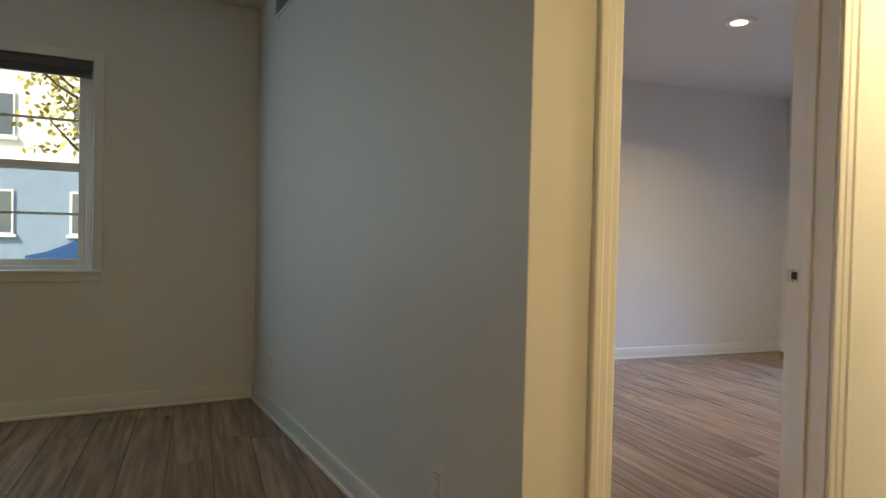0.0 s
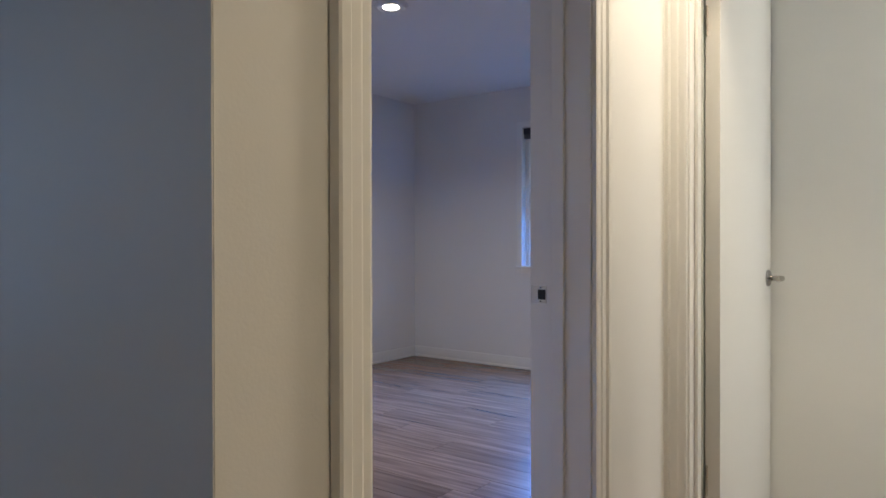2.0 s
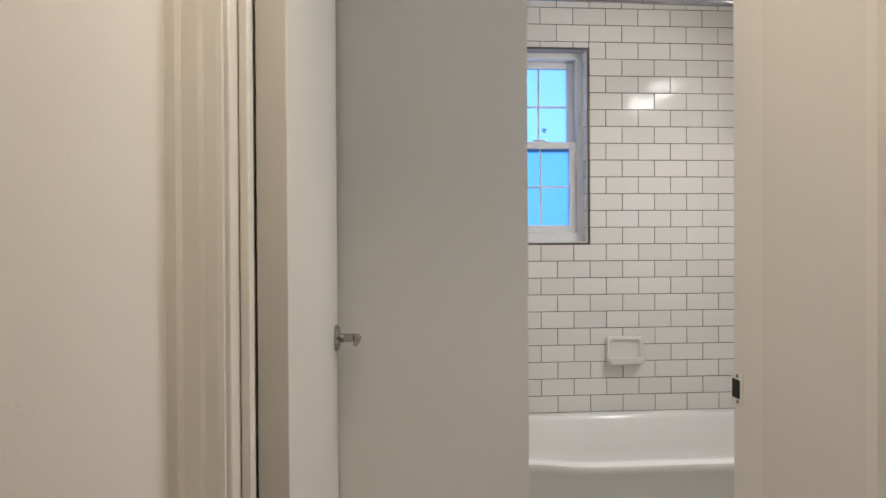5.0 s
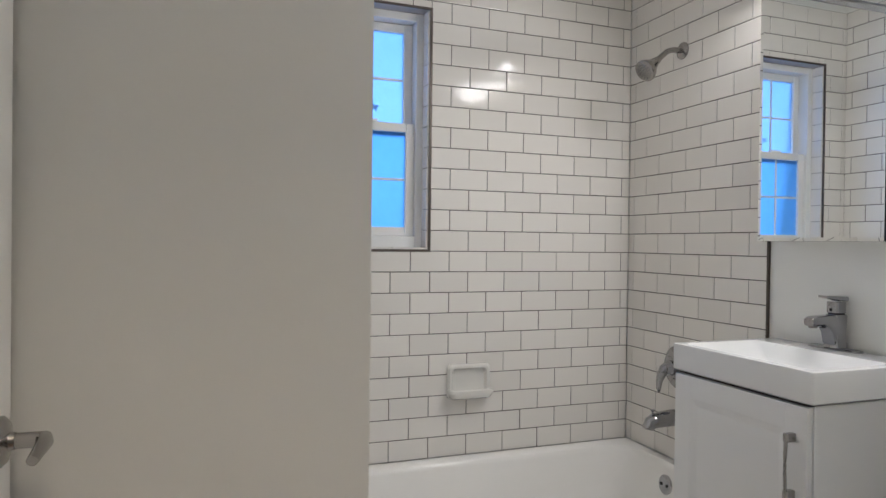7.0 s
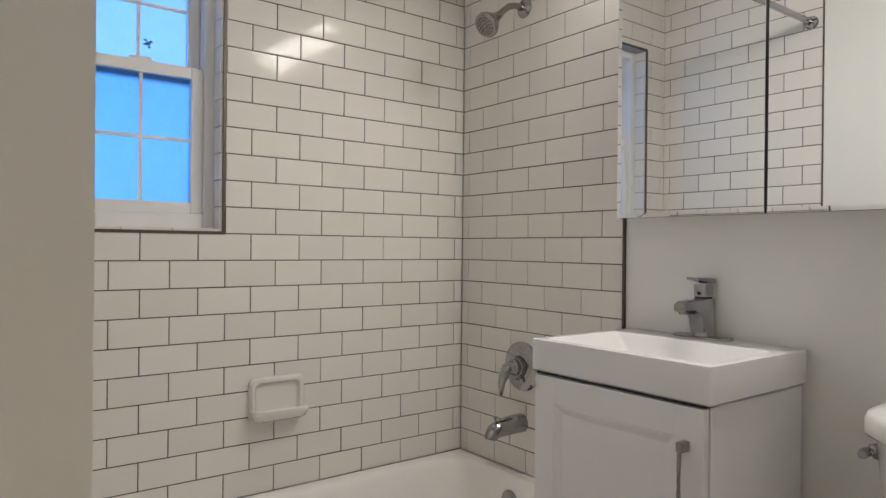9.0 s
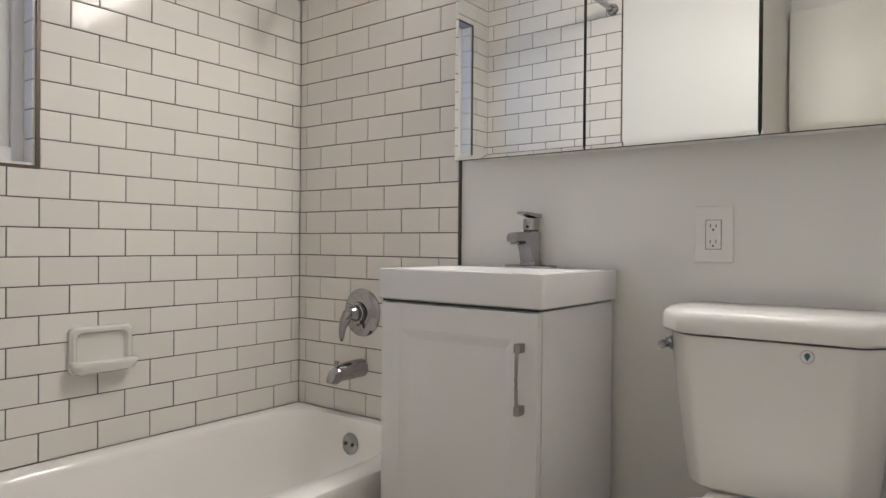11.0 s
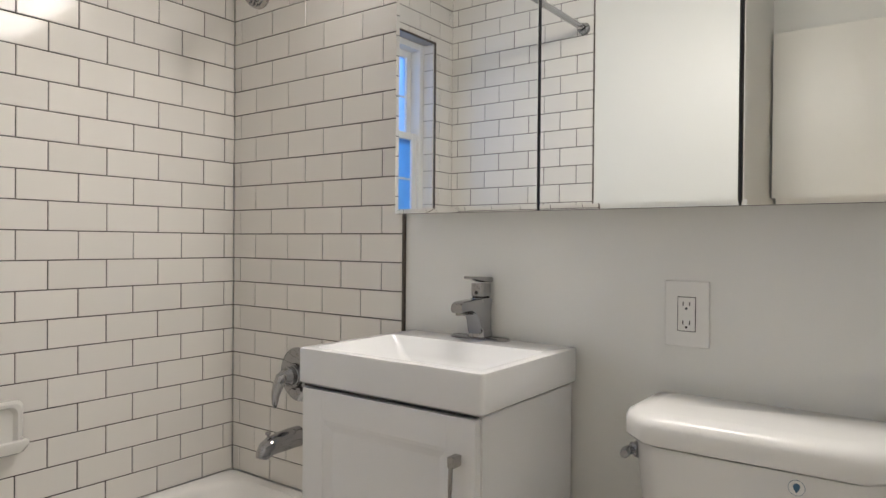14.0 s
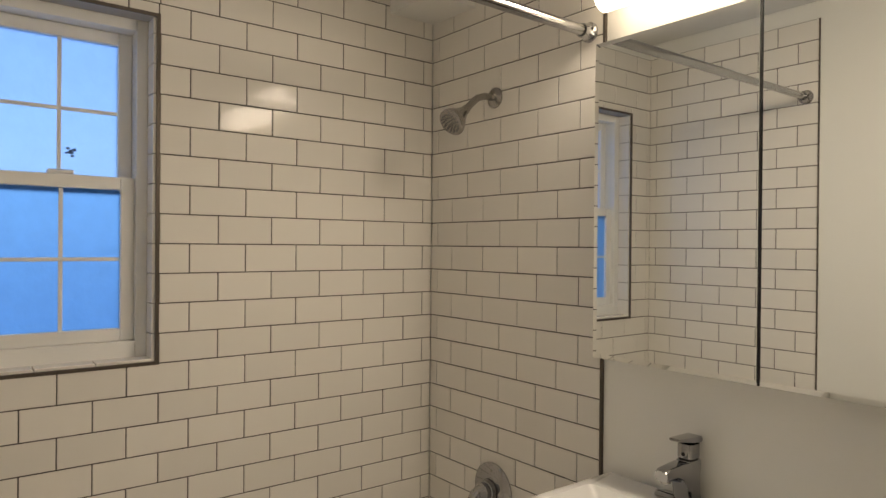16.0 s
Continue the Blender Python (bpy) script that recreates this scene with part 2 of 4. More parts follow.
def rounded(x0, x1, y0, y1, r, z, n=6):
    """A rounded rectangle as a ring of points at height z."""
    out = []
    for cx, cy, a0 in ((x1 - r, y1 - r, 0), (x0 + r, y1 - r, 90), (x0 + r, y0 + r, 180), (x1 - r, y0 + r, 270)):
        for k in range(n + 1):
            a = radians(a0 + 90 * k / n)
            out.append(Vector((cx + r * math.cos(a), cy + r * math.sin(a), z)))
    return out


H = 2.38
HX, AY, BN, BW = -2.055, -3.757, 0.70, -5.40


def structure(name, bm, mat, label):
    return tagged(part(name, bm, mat), label, name.rsplit("_", 1)[0].replace("_", " "), kind="structure")


def wall_box(bm, x0, x1, y0, y1, z0=0.0, z1=H):
    return box(x0, x1, y0, y1, z0, z1, bm=bm)


# ---- structure: walls ----
N_TOP = 2.313
WX0, WX1, WZ0, WZ1 = -1.312, -0.890, 1.142, 2.050
bm = bmesh.new()
wall_box(bm, HX, WX0, 0.010, 0.20)
wall_box(bm, WX1, 0.30, 0.010, 0.20)
wall_box(bm, WX0, WX1, 0.010, 0.20, 0, WZ0)
wall_box(bm, WX0, WX1, 0.010, 0.20, WZ1, H)
wall_north = structure("wall_north", bm, M_BATHWALL, "white painted bathroom outer wall behind the tub")
wall_east = structure("wall_east", box(0.010, 0.15, 0.010, -2.045, 0, H), M_BATHWALL, "white painted bathroom wall behind vanity and toilet")
bm = box(-2.0, -1.4548, -0.7326, 0.008, 0, H)
box(-2.0, -1.4475, -1.317, -0.7328, 0, H, bm=bm)
wall_west = structure("wall_west", bm, M_BATHWALL, "white painted boxed-out wall at the foot of the tub")
structure("wall_bath_side", box(HX, -2.0, -2.045, 0.006, 0, H), M_BATHWALL, "white painted bathroom side wall behind the open door")
DX0, DX1 = -1.988, -1.277
bm = bmesh.new()
wall_box(bm, HX, DX0 - 0.030, -2.225, -2.045)
wall_box(bm, DX1 + 0.02, 0.15, -2.225, -2.045)
wall_box(bm, DX0 - 0.02, DX1 + 0.02, -2.225, -2.045, 2.05, H)
structure("wall_bath_door", bm, M_WALL, "off-white wall with the bathroom doorway")
BY0, BY1 = -3.507, -2.765
bm = bmesh.new()
wall_box(bm, -2.209, HX, AY + 0.002, BY0 - 0.02)
wall_box(bm, -2.209, HX, BY1 + 0.02, 0.006)
wall_box(bm, -2.209, HX, BY0 - 0.02, BY1 + 0.02, 2.05, H)
structure("wall_hall_west", bm, M_WALL, "off-white hall wall with the bedroom doorway")
# The living room stands at a slight angle to the hall: its own places start at the hall's corner.
M_A = Matrix.Translation((HX, AY, 0)) @ pose(0, 0, 0, 0, 0, 8.2)
AX = -2.83


def turned(bm):
    bm.transform(M_A)
    return bm


structure("wall_partition", turned(box(-2.98, -0.001, 0.0, 0.09, 0, H)), M_WALL, "plain painted wall of the living room")
structure("wall_bedroom_south", box(-5.55, -2.209, -3.66, -3.56, 0, H), M_WALL, "plain off-white bedroom wall")
BWX0, BWX1, BWZ0, BWZ1 = -4.225, -3.245, 0.856, 2.034
bm = bmesh.new()
wall_box(bm, -5.55, BWX0, BN, BN + 0.17)
wall_box(bm, BWX1, HX, BN, BN + 0.17)
wall_box(bm, BWX0, BWX1, BN, BN + 0.17, 0, BWZ0)
wall_box(bm, BWX0, BWX1, BN, BN + 0.17, BWZ1, H)
structure("wall_bedroom_north", bm, M_WALL, "off-white bedroom wall with a window")
structure("wall_bedroom_west", box(-5.55, BW, -3.56, BN, 0, H), M_WALL, "plain off-white bedroom wall")
structure("wall_bedroom_east", box(-2.209, HX, 0.006, BN, 0, H), M_WALL, "plain off-white bedroom wall")
AWY0, AWY1, AWZ0, AWZ1 = -1.87, -0.89, 0.78, 1.935
bm = bmesh.new()
wall_box(bm, AX - 0.16, AX, AWY1, 0.0)
wall_box(bm, AX - 0.16, AX, -3.9, AWY0)
wall_box(bm, AX - 0.16, AX, AWY0, AWY1, 0, AWZ0)
wall_box(bm, AX - 0.16, AX, AWY0, AWY1, AWZ1, H)
structure("wall_living_west", turned(bm), M_WALL, "off-white living room wall with a window")
structure("wall_living_south", box(-5.60, 1.0, -7.35, -7.2, 0, H), M_WALL, "plain off-white living room wall")
structure("wall_living_east", box(1.0, 1.15, -7.35, -3.14, 0, H), M_WALL, "plain off-white living room wall")
structure("wall_living_north", box(-1.18, 1.0, -3.26, -3.14, 0, H), M_WALL, "plain off-white wall beside the hall")
bm = bmesh.new()
wall_box(bm, -1.30, -1.18, -2.455, -2.165)
wall_box(bm, -1.30, -1.18, -3.26, -3.19)
wall_box(bm, -1.30, -1.18, -3.19, -2.455, 2.05, H)
structure("wall_hall_east", bm, M_WALL, "off-white hall wall with a closet doorway")
structure("wall_closet_back", box(-0.42, -0.30, -3.14, -2.165, 0, H), M_WALL, "plain closet wall")

# ---- structure: floors and ceilings ----
floor = structure("floor", box(-5.60, 1.15, -7.35, 0.87, -0.12, -0.012), M_DARK, "laminate floor of wood-look planks")
bath_floor = structure("floor_bathroom", box(-2.0, 0.01, -2.11, 0.01, -0.011, 0.0), M_BATHFLOOR, "grey-brown bathroom floor")
structure("ceiling", box(-5.60, 1.15, -7.35, 0.87, H, H + 0.12), M_CEIL, "flat white painted ceiling")
structure("soffit", box(-0.175, 0.009, -0.22, 0.009, 2.212, H - 0.002), M_CEIL, "small white boxed soffit in the ceiling corner")


def baseboards():
    """Square baseboards with a small top bevel and a shoe strip."""
    runs = (("x", BW, -2.209, BN, -1, False), ("y", -3.56, BN, BW, 1, False), ("x", BW, -2.23, -3.56, 1, False), ("y", -2.67, BN, -2.209, -1, False),
            ("x", AX, -0.02, 0.0, -1, True), ("y", -3.8, 0.0, AX, 1, True))
    for kind, a, b, c, side, angled in runs:
        bm = bmesh.new()
        for z0, z1, d in ((0, 0.095, 0.014), (0, 0.018, 0.024)):
            if kind == "x":
                box(a, b, c, c + side * d, z0, z1, 0.004, 2, bm)
            else:
                box(c, c + side * d, a, b, z0, z1, 0.004, 2, bm)
        if angled:
            turned(bm)
        tagged(part("baseboard", bm, M_TRIM, None, "", True), "white painted baseboard with shoe moulding", "baseboard", kind="structure")


baseboards()


def casing_profile():
    """Depth and width pairs of a moulded casing, from its inner edge out."""
    return [(0.0, 0.0), (0.010, 0.0), (0.012, 0.006), (0.012, 0.020), (0.015, 0.026), (0.015, 0.044), (0.020, 0.050), (0.020, 0.066), (0.017, 0.070), (0.0, 0.070)]


def door_frame(name, axis_name, face, out, a, b, depth, top, label, sides="ab", stop_in=0.045, rebate=0.0):
    """Jambs, head and stops lining an opening from a to b, and a moulded casing on the wall's face."""
    frame_ob = thing(name, label=label, category="door frame", kind="structure")

    def place(u, v, z):
        return (u, v, z) if axis_name == "x" else (v, u, z)

    def bx(nm, u0, u1, v0, v1, z0, z1, bev=0.002):
        p, q = place(u0, v0, z0), place(u1, v1, z1)
        return part(nm, box(p[0], q[0], p[1], q[1], z0, z1, bev), M_TRIM, frame_ob)

    back = face - out * depth
    bx("jamb", a - 0.018, a, face + out * 0.002, back + out * rebate, 0, top)
    bx("jamb", b, b + 0.018, face + out * 0.002, back, 0, top)
    bx("head", a - 0.018, b + 0.018, face + out * 0.002, back, top, top + 0.018)
    mid = face - out * (stop_in + 0.032)
    bx("stop", a + 0.001, a + 0.012, mid, mid + out * 0.032, 0, top)
    bx("stop", b - 0.012, b - 0.001, mid, mid + out * 0.032, 0, top)
    prof = casing_profile()
    for side, edge, way in (("a", a - 0.006, -1), ("b", b + 0.006, 1)):
        if side in sides:
            rings = []
            for z in (0, top + 0.005):
                rings.append([Vector(place(edge + way * w, face + out * (d + 0.003), z)) for d, w in prof])
            part("casing", loft(rings), M_TRIM, frame_ob)
    rings = [[Vector(place(u, face + out * (d + 0.003), top + 0.006 + w)) for d, w in prof] for u in (a - 0.07, b + 0.07)]
    part("casing_head", loft(rings), M_TRIM, frame_ob)
    return frame_ob


bed_frame = door_frame("door_frame_1", "y", HX, 1, BY0, BY1, 0.156, 2.03, "white painted frame of the bedroom doorway", stop_in=0.062)
bath_frame = door_frame("door_frame_2", "x", -2.225, -1, DX0, DX1, 0.18, 2.03, "white painted frame of the bathroom doorway", "a", 0.04, 0.075)
# Added dark strip: the shade of the open hinge gap, put in as colour.
part("hinge_gap_shade", box(DX0 - 0.0298, DX0 - 0.0262, -2.119, -2.046, 0.0, 2.03), M_GAP_SHADE, bath_frame, "dark strip standing for the shade in the hinge gap")
closet_frame = door_frame("door_frame_3", "y", -1.30, -1, -3.17, -2.465, 0.12, 2.03, "white painted frame of the closet doorway")


def strike(parent, m, back=0.016, front=0.016, tall=0.024, hole=0.014, mat=None):
    """A strike plate with its dark hole and two screws, on the pose m, whose z axis leaves the jamb."""
    bm = box(-back, front, -tall, tall, 0, 0.002, 0.0008)
    bm.transform(m)
    plate = part("strike_plate", bm, mat or M_NICKEL, parent, "worn metal strike plate")
    bm = box(-0.009, min(0.012, front - 0.002), -hole, hole, 0.0021, 0.003)
    bm.transform(m)
    part("latch_hole", bm, M_DARK, plate, "dark latch hole")
    for s in (-1, 1):
        bm = lathe([(0.0030, 0.002), (0.0026, 0.0032)], m @ pose(-0.002, s * (tall - 0.0045), 0), 10)
        part("screw", bm, M_NICKEL, plate)


strike(bed_frame, Matrix.Translation((-2.180, BY1, 0.928)) @ pose(0, 0, 0, 90), 0.028, 0.0135, 0.021, 0.012, M_BRASS)
strike(bath_frame, Matrix.Translation((DX1, -2.058, 0.925)) @ pose(0, 0, 0, 0, -90, 0) @ pose(0, 0, 0, 0, 0, 90), mat=M_TRIM)


def hinge_at(parent, x, y, z, local=False):
    bm = bmesh.new()
    for k in range(3):
        lathe([(0.0042, 0.001), (0.0042, 0.029)], pose(x, y, z - 0.045 + 0.03 * k), 12, bm)
    lathe([(0.0, 0), (0.004, 0.001), (0.004, 0.004), (0, 0.006)], pose(x, y, z + 0.045), 10, bm)
    box(x - 0.002, x + 0.0, y, y + 0.03, z - 0.044, z + 0.044, bm=bm)
    part("hinge", bm, M_BRASS, parent, "painted-over metal hinge", local=local)


def lever(parent, x, y, z, side):
    """A lever handle on a round rose, in the parent's own places. side: the way in which it leaves the leaf."""
    s = side
    rose = part("rose", lathe([(0.0, 0), (0.032, 0), (0.032, 0.005), (0.026, 0.011), (0.012, 0.014), (0.011, 0.02), (0.0, 0.02)],
                              axis((x, y, z), (x + s, y, z))), M_NICKEL, parent, "satin nickel rose", True, True)
    pts = [(x + s * d, y + w, z + h) for d, w, h in ((0.016, 0, 0), (0.040, 0, 0), (0.052, -0.004, 0), (0.056, -0.02, 0.001), (0.057, -0.05, 0.001), (0.055, -0.08, -0.004))]
    part("lever_handle", sweep(pts, [0.010, 0.010, 0.011, 0.0095, 0.008, 0.0065]), M_NICKEL, rose, "satin nickel lever handle", True, True)


# Bathroom door: a flat leaf hinged at the west jamb, open by 84 degrees.
bath_door = thing("bathroom_door", (-1.968, -2.050, 0.0), "flat white painted bathroom door standing open with nickel lever", "door", rz=-0.8)
bm = box(-0.027, 0.018, 0.006, 0.722, 0.012, 2.02, 0.0015)
part("leaf", bm, M_DOOR, bath_door, "", local=True)
lever(bath_door, 0.018, 0.662, 0.918, 1)
lever(bath_door, -0.027, 0.662, 0.918, -1)
part("latch", box(-0.011, 0.011, 0.722, 0.724, 0.86, 0.915), M_NICKEL, bath_door, "nickel latch plate", local=True)
for z in (0.31, 1.74):
    hinge_at(bath_door, -0.020, -0.002, z, True)


def panel_door():
    """A moulded six-panel leaf with embossed wood grain, opened into the closet at right angles to the hall."""
    d = thing("closet_door", (-1.247, -2.500, 0.0), "white moulded six-panel door standing open with embossed grain", "door")
    w, h, t = 0.66, 2.02, 0.035
    part("leaf", box(0, w, 0.0108, t - 0.006, 0.012, h, 0.001), M_DOOR, d, local=True)
    cols = ((0.0, 0.085), (0.29, 0.37), (w - 0.085, w))
    rails = ((0.012, 0.20), (0.69, 0.912), (1.60, 1.70), (1.92, h))
    for y0, y1 in ((0.0, 0.0107), (t - 0.006, t)):
        for x0, x1 in cols:
            part("stile", box(x0, x1, y0, y1, 0.012, h, 0.0008), M_DOOR, d, local=True)
        for z0, z1 in rails:
            for (a0, a1), (b0, b1) in zip(cols, cols[1:]):
                part("rail", box(a1, b0, y0, y1, z0, z1, 0.0008), M_GRAIN, d, local=True)
    for (a0, a1), (b0, b1) in zip(cols, cols[1:]):
        for (c0, c1), (d0, d1) in zip(rails, rails[1:]):
            rings = []
            for inset, depth in ((0.0, 0.0003), (0.003, 0.0012), (0.008, 0.0098), (0.015, 0.0106), (0.046, 0.0016), (0.05, 0.0008)):
                rings.append([Vector(p) for p in ((a1 + inset, depth, c1 + inset), (b0 - inset, depth, c1 + inset), (b0 - inset, depth, d0 - inset), (a1 + inset, depth, d0 - inset))])
            part("panel", loft(rings, False, True), M_DOOR, d, local=True)
    for z in (0.25, 0.985, 1.78):
        hinge_at(d, -0.005, 0.010, z, True)
    return d


M_GRAIN = material("embossed_door_paint", (0.80, 0.785, 0.74), 0.36, 0, 0.02, 5)
nt = M_GRAIN.node_tree
wv = nt.nodes.new("ShaderNodeTexWave")
wv.wave_type, wv.bands_direction = "BANDS", "Z"
wv.inputs["Scale"].default_value, wv.inputs["Distortion"].default_value, wv.inputs["Detail"].default_value = 55, 2.5, 3
tcg = nt.nodes.new("ShaderNodeTexCoord")
nt.links.new(tcg.outputs["Object"], wv.inputs["Vector"])
bpg = nt.nodes.new("ShaderNodeBump")
bpg.inputs["Strength"].default_value, bpg.inputs["Distance"].default_value = 0.6, 0.002
nt.links.new(wv.outputs["Fac"], bpg.inputs["Height"])
nt.links.new(bpg.outputs[0], nt.nodes["Principled BSDF"].inputs["Normal"])
panel_door()

# ---- windows ----


def sash_window(name, width, z0, z1, m, cols, glass, label, blind=False, casing=0.05, foot=0.035, lift=0.0, bar=0.007, side=0.035, upper=None):
    """A double-hung vinyl window. In its own places x runs along the wall, y out of the room, the wall's face at y 0."""
    w = thing(name, (0, 0, 0), label, "window", kind="structure")

    def put(nm, bm, mat, parent, text="", smooth=False):
        bm.transform(m)
        return part(nm, bm, mat, parent, text, smooth)

    half, mid = width / 2, (z0 + z1) / 2 + lift
    f = 0.035
    bm = bmesh.new()
    box(-half, -half + side, 0.055, 0.150, z0, z1, 0.003, 2, bm)
    box(half - side, half, 0.055, 0.150, z0, z1, 0.003, 2, bm)
    box(-half + side, half - side, 0.055, 0.150, z1 - f, z1, 0.003, 2, bm)
    box(-half + side, half - side, 0.055, 0.150, z0, z0 + foot, 0.003, 2, bm)
    put("window_frame", bm, M_VINYL, w)
    st = 0.034
    for nm, y0, a, b in (("lower_sash", 0.070, z0 + foot, mid + 0.022), ("upper_sash", 0.106, mid - 0.022, z1 - f)):
        bm = bmesh.new()
        x0, x1 = -half + side, half - side
        box(x0, x0 + st, y0, y0 + 0.03, a, b, 0.003, 2, bm)
        box(x1 - st, x1, y0, y0 + 0.03, a, b, 0.003, 2, bm)
        box(x0 + st, x1 - st, y0, y0 + 0.03, a, a + st, 0.003, 2, bm)
        box(x0 + st, x1 - st, y0, y0 + 0.03, b - st, b, 0.003, 2, bm)
        sash = put(nm, bm, M_VINYL, w)
        gx0, gx1, gz0, gz1 = x0 + st, x1 - st, a + st, b - st
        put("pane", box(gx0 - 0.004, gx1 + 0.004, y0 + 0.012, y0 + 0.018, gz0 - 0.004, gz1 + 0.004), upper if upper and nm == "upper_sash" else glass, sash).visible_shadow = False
        for c in range(1, cols):
            x = gx0 + (gx1 - gx0) * c / cols
            put("muntin", box(x - bar, x + bar, y0 + 0.006, y0 + 0.011, gz0, gz1, 0.001), M_VINYL, sash)
        z = (gz0 + gz1) / 2
        put("muntin", box(gx0, gx1, y0 + 0.0055, y0 + 0.0105, z - bar, z + bar, 0.001), M_VINYL, sash)
    put("sash_lock", box(-0.03, 0.03, 0.076, 0.10, mid + 0.022, mid + 0.034, 0.004), M_VINYL, w)
    if casing:
        c = casing
        bm = bmesh.new()
        box(-half - c, -half, -0.014, 0.0, z0 - c, z1 + c, 0.003, 2, bm)
        box(half, half + c, -0.014, 0.0, z0 - c, z1 + c, 0.003, 2, bm)
        box(-half, half, -0.014, 0.0, z1, z1 + c, 0.003, 2, bm)
        box(-half, half, -0.014, 0.0, z0 - c, z0, 0.003, 2, bm)
        put("window_casing", bm, M_TRIM, w)
        bm = bmesh.new()
        box(-half - c, half + c, -0.03, 0.05, z0 - 0.004, z0 + 0.014, 0.004, 2, bm)
        put("window_sill", bm, M_TRIM, w)
    if blind:
        b = tagged(put("window_blind", box(-half + 0.006, half - 0.006, 0.004, 0.045, z1 - 0.055, z1 - 0.004, 0.004), M_BLIND, None),
                   "dark blind raised to the top of the window", "window blind")
        for k in range(5):
            bm = box(-half + 0.01, half - 0.01, 0.008, 0.042, z1 - 0.090 + 0.007 * k, z1 - 0.086 + 0.007 * k)
            bm.transform(m)
            part("slat", bm, M_BLIND, b)
    return w


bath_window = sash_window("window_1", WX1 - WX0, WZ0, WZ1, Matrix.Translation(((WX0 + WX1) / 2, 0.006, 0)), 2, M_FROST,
                          "white double-hung bathroom window with frosted panes", casing=0, foot=0.056, lift=0.010, bar=0.005, side=0.040, upper=M_SKYFROST)
bm = bmesh.new()
for k, (u, v, r) in enumerate(((0, 0, 0.011), (0.012, 0.009, 0.008), (-0.008, 0.013, 0.007), (0.006, -0.014, 0.006), (-0.013, -0.004, 0.006))):
    loft([[Vector((-1.073 + 0.7 * u + 0.7 * r * math.cos(q) * (1 - 0.4 * math.sin(3 * q + k)), y, 1.690 + 0.7 * v + 0.5 * r * math.sin(q))) for q in (6.2832 * i / 10 for i in range(10))] for y in (0.1302, 0.1312)], bm=bm)
tagged(part("fallen_leaf", bm, M_BARK), "small dark leaf stuck to the frosted window pane", "leaf")
sash_window("window_2", BWX1 - BWX0, BWZ0, BWZ1, Matrix.Translation(((BWX0 + BWX1) / 2, BN, 0)), 4, M_GLASS, "white double-hung bedroom window", blind=True)
sash_window("window_3", AWY1 - AWY0, AWZ0, AWZ1, M_A @ Matrix.Translation((AX, (AWY0 + AWY1) / 2, 0)) @ pose(0, 0, 0, 0, 0, 90), 2, M_GLASS,
            "white double-hung living room window", blind=True)

# The tiled reveal of the bathroom window and its metal edge.
reveal = thing("window_reveal", label="tiled window reveal with dark metal edge strip", category="window reveal", kind="structure")
for x0, x1, z0, z1 in ((WX0, WX0 + 0.006, WZ0, WZ1), (WX1 - 0.006, WX1, WZ0, WZ1), (WX0 + 0.006, WX1 - 0.006, WZ0, WZ0 + 0.006), (WX0 + 0.006, WX1 - 0.006, WZ1 - 0.006, WZ1)):
    part("reveal_lining", box(x0, x1, 0.003, 0.062, z0, z1), M_PALEGROUT, reveal)
    part("metal_edge", box(x0 - (0.003 if x0 == WX0 else 0), x1 + (0.003 if x1 == WX1 else 0), -0.002, 0.0028, z0 - (0.003 if z0 == WZ0 else 0), z1 + (0.003 if z1 == WZ1 else 0)), M_EDGE, reveal)

# ---- bathtub ----
TUB_X0, TUB_X1, TUB_Z = -1.452, -0.004, 0.36


def front(x, base):
    """The gently bowed front of the tub."""
    u = (x - TUB_X0) / (TUB_X1 - TUB_X0)
    return base - 0.055 / (1 + math.exp(-(u - 0.16) * 40)) / (1 + math.exp((u - 0.84) * 40))


def tub_ring(x0, x1, y0, y1, r, z, bow=True, n=8, along=24):
    out = []
    for k in range(along + 1):
        x = x1 + (x0 - x1) * k / along
        out.append(Vector((x, y1, z)))
    for k in range(1, n):
        out.append(Vector((x0, y1 + (y0 - y1) * k / n, z)))
    for k in range(along + 1):
        x = x0 + (x1 - x0) * k / along
        out.append(Vector((x, front(x, y0) if bow else y0, z)))
    for k in range(1, n):
        out.append(Vector((x1, y0 + (y1 - y0) * k / n, z)))
    if r:
        for p in out:
            cx = min(max(p.x, x0 + r), x1 - r)
            lo = front(p.x, y0) if bow else y0
            cy = min(max(p.y, lo + r), y1 - r)
            d = Vector((p.x - cx, p.y - cy))
            m = max(abs(d.x), abs(d.y))
            if d.length > 1e-6 and abs(d.x) > 1e-6 and abs(d.y) > 1e-6:
                d = d.normalized() * m
                p.x, p.y = cx + d.x, cy + d.y
    return out


tub = thing("bathtub", (-0.73, -0.36, 0.0), "white enamelled alcove bathtub with ribbed bowed apron", "bathtub")
F = -0.690
rings = []
for z, dy in ((0.0, 0.030), (0.050, 0.030), (0.056, 0.022), (0.066, 0.022), (0.072, 0.030), (0.096, 0.030), (0.101, 0.020), (0.110, 0.020), (0.116, 0.026),
              (0.126, 0.026), (0.131, 0.016), (0.139, 0.014), (0.18, 0.016), (0.30, 0.012), (0.325, 0.004), (0.345, 0.0), (0.356, 0.003)):
    rings.append(tub_ring(TUB_X0, TUB_X1, F + dy, -0.004, 0.0, z))
rings.append(tub_ring(TUB_X0, TUB_X1, F + 0.010, -0.004, 0.0, TUB_Z))
